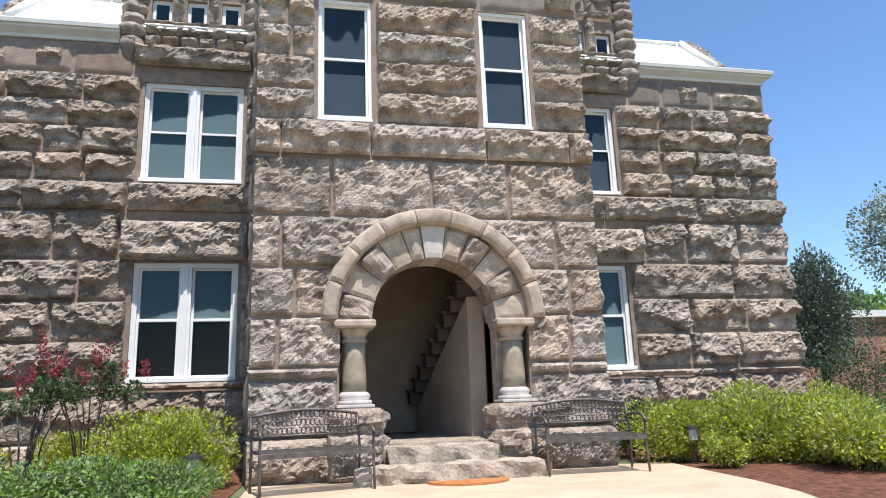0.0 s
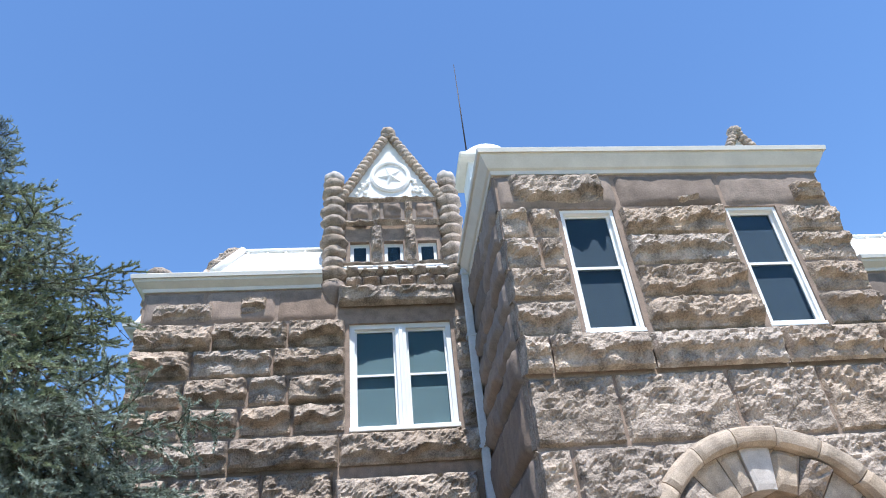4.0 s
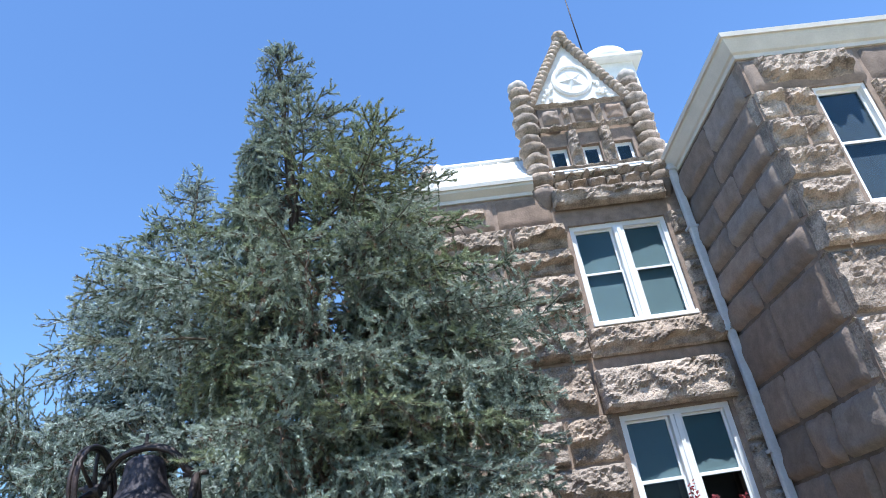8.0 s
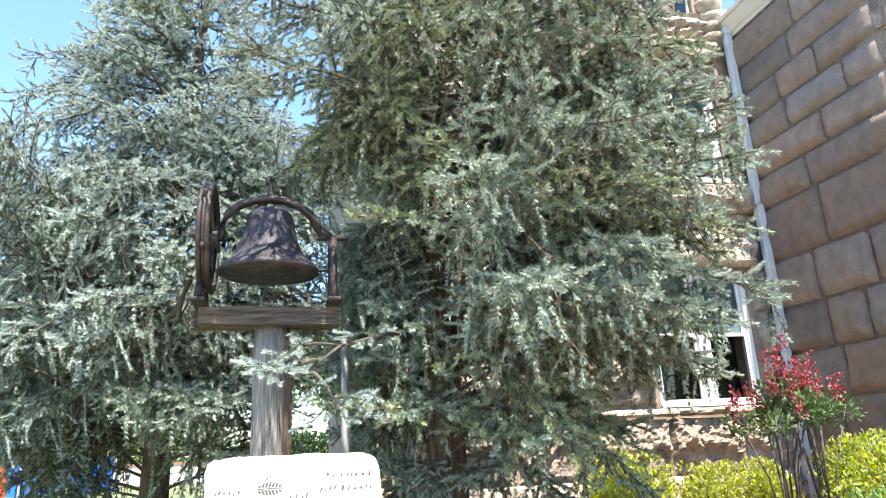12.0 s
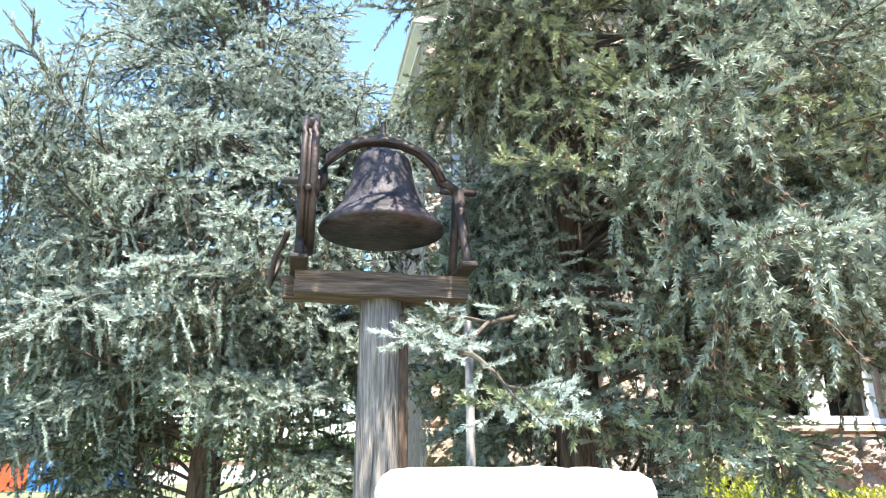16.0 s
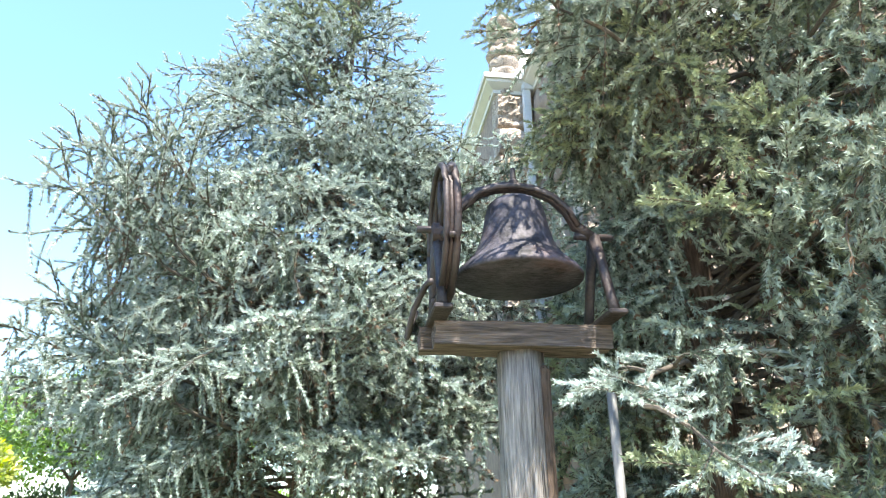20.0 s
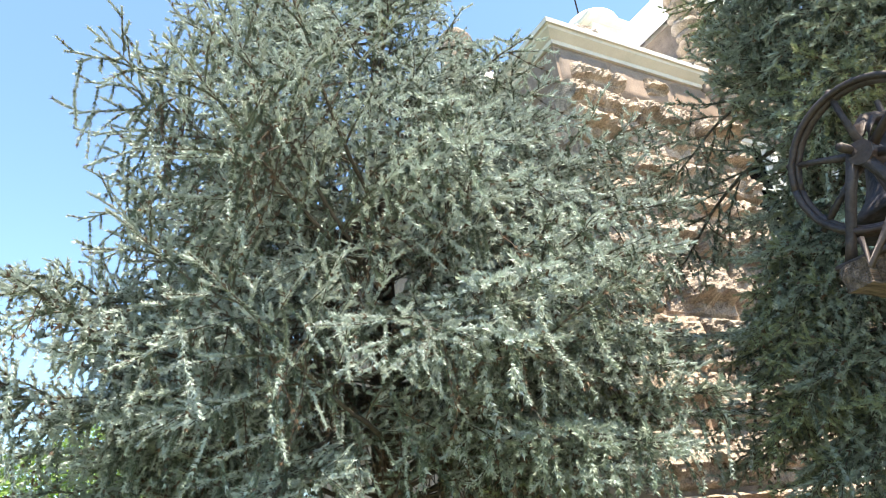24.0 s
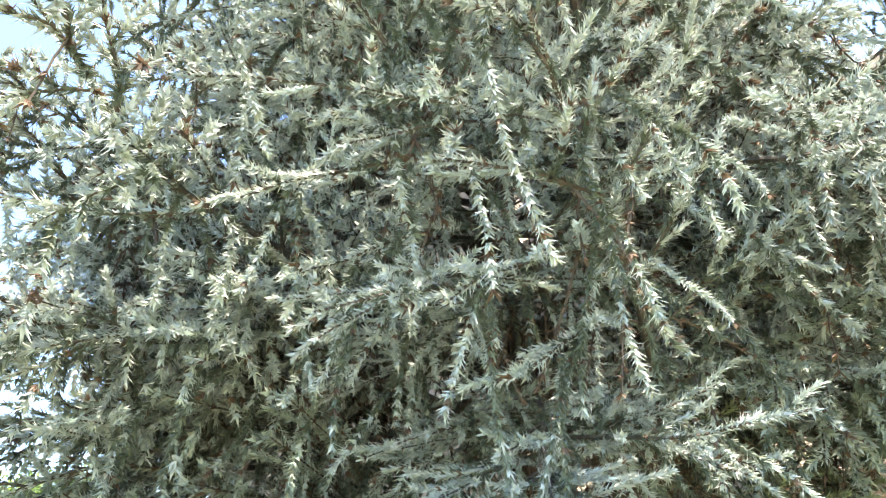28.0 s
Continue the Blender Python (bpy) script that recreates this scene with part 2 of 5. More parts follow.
def box(x0, x1, y0, y1, z0, z1):
    bm = bmesh.new()
    add_box(bm, x0, x1, y0, y1, z0, z1)
    return bm


def lathe(profile, segs=24):
    """A solid of revolution round z from (radius, height) pairs."""
    bm = bmesh.new()
    rings = []
    for r, z in profile:
        rings.append([bm.verts.new((max(r, 1e-4) * math.cos(2 * math.pi * i / segs), max(r, 1e-4) * math.sin(2 * math.pi * i / segs), z)) for i in range(segs)])
    for a, b in zip(rings, rings[1:]):
        for i in range(segs):
            bm.faces.new((a[i], a[(i + 1) % segs], b[(i + 1) % segs], b[i]))
    bm.faces.new(rings[0][::-1])
    bm.faces.new(rings[-1])
    return bm


def tube_data(points, radii, sides=6):
    """Vertices and faces of a tube along points."""
    vs, fs = [], []
    for i, p in enumerate(points):
        d = Vector(points[min(i + 1, len(points) - 1)]) - Vector(points[max(i - 1, 0)])
        d.normalize()
        u = d.cross(Vector((0, 0, 1)) if abs(d.z) < 0.9 else Vector((1, 0, 0))).normalized()
        w = d.cross(u)
        for s in range(sides):
            q = 2 * math.pi * s / sides
            vs.append(tuple(Vector(p) + (u * math.cos(q) + w * math.sin(q)) * radii[i]))
    for i in range(len(points) - 1):
        for s in range(sides):
            a, b = i * sides + s, i * sides + (s + 1) % sides
            fs.append((a, b, b + sides, a + sides))
    fs.append(tuple(range(sides))[::-1])
    fs.append(tuple(range((len(points) - 1) * sides, len(points) * sides)))
    return vs, fs


def tube(name, points, radius, mat, parent=None, sides=8, label="", closed=False):
    radii = radius if isinstance(radius, (list, tuple)) else [radius] * len(points)
    vs, fs = tube_data(points, radii, sides)
    return mesh_object(name, vs, fs, mat, parent, label, smooth=True)


def ground_z(x, y):
    """The lie of the land: a low terrace along the building that falls gently to the lawn."""
    def soft(a, b, v):
        v = min(1, max(0, (v - a) / (b - a)))
        return v * v * (3 - 2 * v)
    near = soft(-7.5, -2.2, y) * soft(-12.5, -7.0, x) * (1 - soft(9.0, 16.0, x)) * (1 - soft(14, 22, y))
    return -0.32 + 0.56 * near


def rock(name, wall, u0, u1, z0, z1, to_world, depth, mat, seed, step=0.031, hole=None, wrap=(0, 0), rough=1.0, gap=0.008, brow=None):
    """One rock-faced block on a wall: rough, with a proud brow above and a hollow below (brow: how deep the hollow, 0 to 1)."""
    nx, nz = max(3, int((u1 - u0) / step)), max(3, int((z1 - z0) / step))
    rnd = random.Random(seed)
    off = Vector((rnd.uniform(0, 90), rnd.uniform(0, 90), rnd.uniform(0, 90)))
    brow = rnd.choice((0.35, 0.7, 0.95, 1.0)) if brow is None else brow
    sill, lean = rnd.uniform(0.22, 0.48), rnd.uniform(-0.3, 0.3)
    a0, a1, c0, c1 = u0 + gap, u1 - gap, z0 + gap, z1 - gap
    far, o1, o2, o3 = Vector((37, 11, 5)), Vector((7, 3, 1)), Vector((1, 9, 4)), Vector((3, 3, 3))
    vs, keep = [], []
    for j in range(nz + 1):
        for i in range(nx + 1):
            u, z = a0 + (a1 - a0) * i / nx, c0 + (c1 - c0) * j / nz
            eu = min(u - a0 + (0.02 if wrap[0] else 0), a1 - u + (0.02 if wrap[1] else 0))
            ez = min(z - c0, c1 - z)
            p = Vector((u, z * 1.25, 0)) + off
            if (i in (0, nx) and not wrap[0 if i == 0 else 1]) or j in (0, nz):
                d = -0.012
            elif i == 0 or i == nx:
                d = -wrap[0 if i == 0 else 1]
            else:
                e = min(eu, ez) + 0.02 * noise.noise(p * 9)
                fall = min(1, max(0.0, e / 0.05)) ** 0.5
                v, w = (z - c0) / (c1 - c0), (u - a0) / (a1 - a0)
                line = sill + 0.34 * noise.noise(Vector((u * 2.3, 0, 0)) + off) + 0.16 * noise.noise(Vector((u * 7, 0, 4)) + off)
                s = min(1, max(0, (v - line + 0.05) / 0.15))
                s = s * s * (3 - 2 * s)
                big = 0.85 + 0.7 * noise.noise(p * 2.4) + lean * (w - 0.5)
                big *= 1 - brow * 0.85 * (1 - s)
                big *= 1.3 - 0.75 * max(0.0, v - line) / max(0.2, 1 - line)
                crag = 1 - 2.4 * abs(noise.noise(p * 5.0 + o1))
                chip = 1 - 2.4 * abs(noise.noise(p * 14.0 + o2))
                grit = noise.noise(p * 31 + o3)
                lit = 0.4 + 0.6 * s
                d = fall * (depth * max(0.1, big) + rough * lit * (0.034 * crag + 0.025 * chip + 0.026 * grit))
            ju = 0.008 * noise.noise(p * 13 + far)
            vs.append(to_world(u + ju, z + 0.008 * noise.noise(p * 13), d))
            keep.append(hole is None or not hole(u, z))
    fs = []
    for j in range(nz):
        for i in range(nx):
            q = (j * (nx + 1) + i, j * (nx + 1) + i + 1, (j + 1) * (nx + 1) + i + 1, (j + 1) * (nx + 1) + i)
            if any(keep[k] for k in q):
                fs.append(q)
    if not fs:
        return None
    return mesh_object(name, vs, fs, mat, wall, smooth=mat is not GRANITE)


def split(a, b, low, high, rnd):
    """Lengths of blocks that fill a stretch of a course."""
    n = max(1, round((b - a) / rnd.uniform(low, high)))
    w = [rnd.uniform(0.7, 1.3) for _ in range(n)]
    s, out = sum(w), [a]
    for q in w:
        out.append(out[-1] + (b - a) * q / s)
    return list(zip(out, out[1:]))


def course(wall, z0, z1, spans, to_world, depth, rnd, low=0.7, high=1.15, mat=None, joints=None, hole=None, corners=(None, None), rough=1.0, step=0.031, brow=None):
    """A course of blocks over the given spans of a wall."""
    for s0, s1 in spans:
        pieces = list(zip(joints, joints[1:])) if joints else split(s0, s1, low, high, rnd)
        for a, b in pieces:
            wl = 0.16 if corners[0] is not None and abs(a - corners[0]) < 0.01 else 0
            wr = 0.16 if corners[1] is not None and abs(b - corners[1]) < 0.01 else 0
            rock("stone_block", wall, a - (0.025 if wl else 0), b + (0.025 if wr else 0), z0, z1, to_world, depth * rnd.uniform(0.75, 1.2),
                 mat or GRANITE, rnd.random(), hole=hole, wrap=(wl, wr), rough=rough, step=step, brow=brow)


def wall_cells(name, u0, u1, z0, z1, t0, t1, openings, axis="x", mat=None, label=""):
    """A wall of real thickness with rectangular openings through it."""
    us = sorted({u0, u1, *[v for o in openings for v in o[:2] if u0 < v < u1]})
    zs = sorted({z0, z1, *[v for o in openings for v in o[2:] if z0 < v < z1]})
    bm = bmesh.new()
    for a, b in zip(us, us[1:]):
        for c, d in zip(zs, zs[1:]):
            if any(o[0] < (a + b) / 2 < o[1] and o[2] < (c + d) / 2 < o[3] for o in openings):
                continue
            if axis == "x":
                add_box(bm, a, b, t0, t1, c, d)
            else:
                add_box(bm, t0, t1, a, b, c, d)
    bmesh.ops.remove_doubles(bm, verts=bm.verts[:], dist=1e-4)
    ob = part(name, bm, mat or MORTAR)
    return tagged(ob, label, kind="structure")


# ---- ground ----
def ground():
    xs = [-400, -150, -70, -45, -30] + [-22 + 0.75 * i for i in range(60)] + [30, 45, 80, 160, 400]
    ys = [-300, -80, -40, -22] + [-14 + 0.75 * i for i in range(52)] + [32, 45, 70, 130, 400, 1200]
    vs = [(x, y, ground_z(x, y)) for y in ys for x in xs]
    n = len(xs)
    fs = [(j * n + i, j * n + i + 1, (j + 1) * n + i + 1, (j + 1) * n + i) for j in range(len(ys) - 1) for i in range(n - 1)]
    return tagged(mesh_object("ground", vs, fs, GRASS, smooth=True), "sunlit green lawn round the building", kind="structure")


ground()


def sheet(name, outline, lift, mat, label, thick=0.05):
    """A flat-lying slab that follows the ground, from a four-sided outline."""
    (ax, ay), (bx, by), (cx, cy), (dx, dy) = outline
    n = 14
    vs = []
    for j in range(n + 1):
        for i in range(n + 1):
            u, v = i / n, j / n
            x = (ax * (1 - u) + bx * u) * (1 - v) + (dx * (1 - u) + cx * u) * v
            y = (ay * (1 - u) + by * u) * (1 - v) + (dy * (1 - u) + cy * u) * v
            vs.append((x, y, ground_z(x, y) + lift))
    fs = [(j * (n + 1) + i, j * (n + 1) + i + 1, (j + 1) * (n + 1) + i + 1, (j + 1) * (n + 1) + i) for j in range(n) for i in range(n)]
    edge = [i for i in range(n + 1)] + [j * (n + 1) + n for j in range(1, n + 1)] + [n * (n + 1) + i for i in range(n - 1, -1, -1)] + [j * (n + 1) for j in range(n - 1, 0, -1)]
    k = len(vs)
    vs += [(vs[i][0], vs[i][1], vs[i][2] - thick) for i in edge]
    fs += [(edge[i], k + i, k + (i + 1) % len(edge), edge[(i + 1) % len(edge)]) for i in range(len(edge))]
    return tagged(mesh_object(name, vs, fs, mat), label, kind="structure")


sheet("pavement", [(-2.3, -9.5), (1.6, -9.5), (2.75, -0.02), (-2.05, -0.02)], 0.022, CONCRETE, "tan concrete path up to the entrance steps")
sheet("pavement", [(-16, -9.4), (-2.32, -9.4), (-2.32, -4.2), (-16, -2.6)], 0.016, CONCRETE, "tan concrete walk along the garden")
sheet("pavement", [(1.62, -9.4), (10, -9.4), (10, -4.6), (2.2, -4.2)], 0.016, CONCRETE, "tan concrete walk along the garden")
sheet("mulch_bed", [(-7.4, -2.2), (-2.3, -3.4), (-2.05, 2.46), (-7.4, 2.46)], 0.012, MULCH, "red mulch bed along the stone wall")
sheet("mulch_bed", [(2.3, -3.6), (9.0, -2.6), (8.0, 2.46), (2.75, 2.46)], 0.012, MULCH, "red mulch bed along the stone wall")

# ---- the stone building ----
PX, WY, WX, TOP = 2.1, 2.5, 6.85, 6.64           # porch half width, wing front, wing end, wall top
UPPER = (4.41, 6.02)
LOWER = (1.46, 3.18)
WIN = (2.47, 3.93)
WIN_E = (2.32, 3.78)
PWIN = [(-1.37, -0.71, 4.45, 6.10), (0.71, 1.37, 4.45, 6.10)]
ARCH_R, VOUS_R, HOOD_R, SPRING = 0.74, 1.13, 1.33, 2.0

wing_open = [(-WIN[1], -WIN[0], *UPPER), (-WIN[1], -WIN[0], *LOWER), (*WIN_E, *UPPER), (*WIN_E, *LOWER)]
wing_open += [(-2.0, 2.0, 0.62, 3.6)]
wing = wall_cells("wall_south", -WX, WX, 0.0, TOP, WY, WY + 0.45, wing_open, label="rock-faced granite wall of the wings")
porch = wall_cells("wall_porch", -PX, PX, 0.0, TOP, 0.0, 0.45, PWIN + [(-1.25, 1.25, 0.3, SPRING + 1.25)], label="rock-faced granite front of the entrance bay")
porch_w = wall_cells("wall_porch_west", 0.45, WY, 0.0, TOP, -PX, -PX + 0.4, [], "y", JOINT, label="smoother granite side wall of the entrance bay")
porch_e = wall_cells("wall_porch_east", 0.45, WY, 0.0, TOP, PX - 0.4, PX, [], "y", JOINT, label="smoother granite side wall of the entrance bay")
west = wall_cells("wall_west", WY + 0.45, 3.9, 0.0, TOP, -WX, -WX + 0.4, [], "y", label="dressed granite end wall")
east = wall_cells("wall_east", WY + 0.45, 3.9, 0.0, TOP, WX - 0.4, WX, [], "y", label="dressed granite end wall")
for sx, nm in ((-1, "wall_west_bay"), (1, "wall_east_bay")):
    bay = wall_cells(nm, min(sx * 7.38, sx * 6.45), max(sx * 7.38, sx * 6.45), 0.0, TOP, 3.9, 4.3, [], label="rock-faced granite end bay")
    part("bay_side", box(min(sx * 7.38, sx * 7.0), max(sx * 7.38, sx * 7.0), 4.3, 10.0, 0, TOP), MORTAR, bay)
    if sx < 0:
        west_bay = bay
    else:
        east_bay = bay
tagged(part("wall_north", box(-7.38, 7.38, 10.0, 10.4, 0, TOP), MORTAR), "plain granite back wall", kind="structure")
tagged(part("ceiling", box(-6.45, 6.45, 2.96, 9.99, TOP - 0.25, TOP - 0.05), DARK), "ceiling, near-black for the unlit room", kind="structure")
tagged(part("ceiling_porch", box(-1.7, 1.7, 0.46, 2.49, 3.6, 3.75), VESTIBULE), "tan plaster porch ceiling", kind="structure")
tagged(part("floor", box(-6.45, 6.45, 2.96, 9.99, 0.5, 0.62), DARK), "floor, near-black for the unlit room", kind="structure")
tagged(part("floor_porch", box(-1.7, 1.7, -0.05, 2.95, 0.3, 0.62), STEPSTONE), "worn stone porch floor", kind="structure")
tagged(part("wall_hall", box(-2.0, 2.0, 2.952, 3.1, 0.62, 3.6), VESTIBULE), "tan plaster back wall of the entrance hall", kind="structure")
tagged(part("wall_hall_side", box(0.78, 0.92, 1.3, 2.95, 0.62, 3.6), VESTIBULE), "tan plaster side wall of the entrance hall", kind="structure")

front = lambda y: (lambda u, z, d: (u, y - d, z))
side = lambda x, s: (lambda u, z, d: (x + s * d, u, z))


def in_arch(u, z):
    return (u * u + (z - SPRING) ** 2 < 1.25 ** 2) if z > SPRING else abs(u) < 1.13


rnd = random.Random(11)
f0 = front(0.0)
course(porch, 6.10, 6.62, [(-PX, PX)], f0, 0.035, rnd, joints=[-2.1, -0.62, 0.72, 2.1], rough=0.15, brow=0, step=0.06, corners=(-PX, PX), mat=DRESSED)
# rough remnants left on the frieze stones
for u0, u1, z0, z1 in ((-1.95, -0.78, 6.16, 6.6), (0.1, 0.42, 6.14, 6.26), (1.62, 2.06, 6.14, 6.42)):
    rock("stone_remnant", porch, u0, u1, z0, z1, front(-0.02), 0.1, GRANITE, u0 * 3.1, step=0.035)
for z0, z1 in ((5.69, 6.10), (5.27, 5.69), (4.85, 5.27), (4.42, 4.85)):
    course(porch, z0, z1, [(-PX, -1.4), (1.4, PX)], f0, 0.085, rnd, 0.4, 0.75, corners=(-PX, PX))
    course(porch, z0, z1, [(-0.66, 0.66)], f0, 0.1, rnd, 1.36, 1.4)
course(porch, 3.98, 4.41, [(-PX, PX)], front(-0.07), 0.11, rnd, joints=[-2.1, -1.8, -0.73, 0.72, 1.82, 2.1], corners=(-PX, PX))
course(porch, 3.24, 3.97, [(-PX, PX)], f0, 0.06, rnd, brow=0.25, joints=[-2.1, -1.2, 0.0, 0.98, 2.1], corners=(-PX, PX), hole=in_arch)
course(porch, 2.62, 3.24, [(-PX, PX)], f0, 0.06, rnd, brow=0.25, joints=[-2.1, -1.78, 0.0, 1.55, 2.1], corners=(-PX, PX), hole=in_arch)
course(porch, 2.05, 2.62, [(-PX, PX)], f0, 0.065, rnd, brow=0.25, joints=[-2.1, -1.62, 0.0, 1.7, 2.1], corners=(-PX, PX), hole=in_arch)
course(porch, 1.48, 2.05, [(-PX, PX)], f0, 0.07, rnd, brow=0.25, joints=[-2.1, -1.8, 0.0, 1.65, 2.1], corners=(-PX, PX), hole=in_arch)
for s0, s1 in ((-PX, -1.13), (1.13, PX)):
    course(porch, 1.35, 1.47, [(s0, s1)], front(-0.05), 0.055, rnd, 0.5, 0.8, corners=(-PX, PX))
    course(porch, 0.72, 1.35, [(s0, s1)], f0, 0.08, rnd, 0.8, 0.9, corners=(-PX, PX))
    course(porch, 0.2, 0.72, [(s0, s1)], front(-0.08), 0.1, rnd, 0.8, 0.9, corners=(-PX, PX))

for sgn, wl in ((-1, porch_w), (1, porch_e)):
    to = side(sgn * PX, sgn)
    for z0, z1 in ((6.10, 6.62), (5.69, 6.10), (5.27, 5.69), (4.85, 5.27), (4.42, 4.85), (3.98, 4.42), (3.24, 3.98), (2.62, 3.24), (2.05, 2.62), (1.48, 2.05), (0.72, 1.48), (0.2, 0.72)):
        for a_, b_ in split(0.12, WY - 0.02, 0.7, 1.3, rnd):
            # side blocks are darker than the front, with shade in their colour
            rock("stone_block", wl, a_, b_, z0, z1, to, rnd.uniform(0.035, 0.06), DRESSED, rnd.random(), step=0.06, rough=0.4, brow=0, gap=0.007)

fw = front(WY)
for sgn in (-1, 1):
    def span(a_, b_):
        return (min(sgn * a_, sgn * b_), max(sgn * a_, sgn * b_))
    out = (-WX, None) if sgn < 0 else (None, WX)
    near, far_ = (2.43, 3.98) if sgn < 0 else (2.29, 3.83)
    course(wing, 6.08, 6.62, [span(4.1, WX)], fw, 0.03, rnd, 0.8, 1.0, rough=0.15, brow=0, step=0.06, corners=out, mat=DRESSED)
    for u0, u1, z0, z1 in ((5.85, 6.7, 6.12, 6.42), (5.1, 5.5, 6.2, 6.5)):
        rock("stone_remnant", wing, *span(u0, u1), z0, z1, front(WY - 0.02), 0.08, GRANITE, u0 * sgn, step=0.035)
    for z0, z1 in ((5.66, 6.08), (5.24, 5.66), (4.82, 5.24), (4.40, 4.82)):
        course(wing, z0, z1, [span(far_, WX)], fw, 0.16, rnd, 0.62, 1.05, corners=out)
        course(wing, z0, z1, [span(PX + 0.02, near)], fw, 0.08, rnd, 0.4, 0.5)
    rock("lintel_stone", wing, *span(2.36, 4.1), 6.27, 6.6, front(WY - 0.06), 0.15, GRANITE, 3.3 * sgn)
    course(wing, 3.95, 4.38, [span(PX + 0.02, WX)], front(WY - 0.05), 0.14, rnd, 1.3, 1.9, corners=out)
    rock("lintel_stone", wing, *span(2.32, 4.12), 3.2, 3.8, front(WY - 0.06), 0.16, GRANITE, 1.7 * sgn)
    course(wing, 3.22, 3.93, [span(4.14, WX)], fw, 0.14, rnd, 0.75, 1.1, corners=out)
    for z0, z1 in ((2.62, 3.22), (2.05, 2.62), (1.48, 2.05)):
        course(wing, z0, z1, [span(far_, WX)], fw, 0.14, rnd, 0.8, 1.25, corners=out)
        course(wing, z0, z1, [span(PX + 0.02, near)], fw, 0.07, rnd, 0.4, 0.5)
    course(wing, 1.34, 1.45, [span(PX + 0.02, WX)], front(WY - 0.07), 0.06, rnd, 1.0, 1.6, corners=out)
    course(wing, 0.68, 1.34, [span(PX + 0.02, WX)], fw, 0.10, rnd, 0.9, 1.4, corners=out)
    course(wing, 0.1, 0.68, [span(PX + 0.02, WX)], front(WY - 0.04), 0.11, rnd, 0.9, 1.4, corners=out)

LEVELS = ((6.08, 6.62), (5.66, 6.08), (5.24, 5.66), (4.82, 5.24), (4.40, 4.82), (3.95, 4.40), (3.22, 3.95), (2.62, 3.22), (2.05, 2.62), (1.48, 2.05), (0.68, 1.48), (0.1, 0.68))
for z0, z1 in LEVELS:
    for a_, b_ in split(WY + 0.1, 3.88, 0.6, 0.8, rnd):
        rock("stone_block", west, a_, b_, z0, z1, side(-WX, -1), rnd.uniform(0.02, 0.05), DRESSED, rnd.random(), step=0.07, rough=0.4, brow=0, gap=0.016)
    course(west_bay, z0, z1, [(-7.38, -WX)], front(3.9), 0.1, rnd, 0.55, 0.6, corners=(-7.38, None))


# ---- arch, columns and steps ----
def sector(r0, r1, a0, a1, y0, y1, rough=0.0, seed=0.0, name="voussoir", mat=None, parent=None, gap=0.006, swell=0.0):
    """A wedge of the arch between two radii and two angles, with a plain or rough face."""
    n, m = max(4, int((a1 - a0) * r1 / 0.05)), max(6 if swell else 3, int((r1 - r0) / 0.05))
    g = gap / r1
    a0, a1 = a0 + g, a1 - g
    vs, fs = [], []
    for j in range(m + 1):
        for i in range(n + 1):
            r, q = r0 + (r1 - r0) * j / m, a0 + (a1 - a0) * i / n
            e = min(i, n - i, j, m - j)
            p = Vector((r * math.cos(q), r * math.sin(q), seed))
            d = 0 if e == 0 else rough * (0.55 + 0.9 * noise.noise(p * 4) + 0.35 * (1 - 2 * abs(noise.noise(p * 11)))) + 0.008
            d += swell * math.sqrt(max(0.0, 1 - (2 * j / m - 1) ** 2)) * (1 if 0 < i < n else 0.85)
            vs.append((-r * math.cos(q), y0 - d, SPRING + r * math.sin(q)))
    fs = [(j * (n + 1) + i, (j + 1) * (n + 1) + i, (j + 1) * (n + 1) + i + 1, j * (n + 1) + i + 1) for j in range(m) for i in range(n)]
    rim = [i for i in range(n + 1)] + [j * (n + 1) + n for j in range(1, m + 1)] + [m * (n + 1) + i for i in range(n - 1, -1, -1)] + [j * (n + 1) for j in range(m - 1, 0, -1)]
    k = len(vs)
    vs += [(vs[i][0], y1, vs[i][2]) for i in rim]
    fs += [(rim[i], rim[(i + 1) % len(rim)], k + (i + 1) % len(rim), k + i) for i in range(len(rim))]
    return mesh_object(name, vs, fs, mat or SANDSTONE, parent, smooth=False)


arch = base("entrance_arch", (0, 0, 0.62), "round stone entrance arch with mixed smooth and rough voussoirs", "arch", kind="structure")
arch.location = (0, 0, 0)
edges = [0, 17, 36, 54, 70, 82, 98, 114, 130, 146, 163, 180]
for i, (q0, q1) in enumerate(zip(edges, edges[1:])):
    roughness = (0.09, 0.012, 0.1, 0.012, 0.02, 0.006, 0.045, 0.1, 0.012, 0.085, 0.012)[i]
    m_ = PALE_STONE if i == 5 else (GRANITE if roughness > 0.05 else SANDSTONE)
    sector(ARCH_R, VOUS_R + (0.02 if i == 5 else 0), radians(q0), radians(q1), -0.03 if i == 5 else 0.0, 0.5, roughness, i * 3.7, "voussoir", m_, arch)
for i in range(9):
    sector(VOUS_R + 0.004, HOOD_R, radians(20 * i), radians(20 * i + 20), -0.09, 0.1, 0.012, i * 2.3, "hood_stone", SANDSTONE, arch, gap=0.005, swell=0.055)
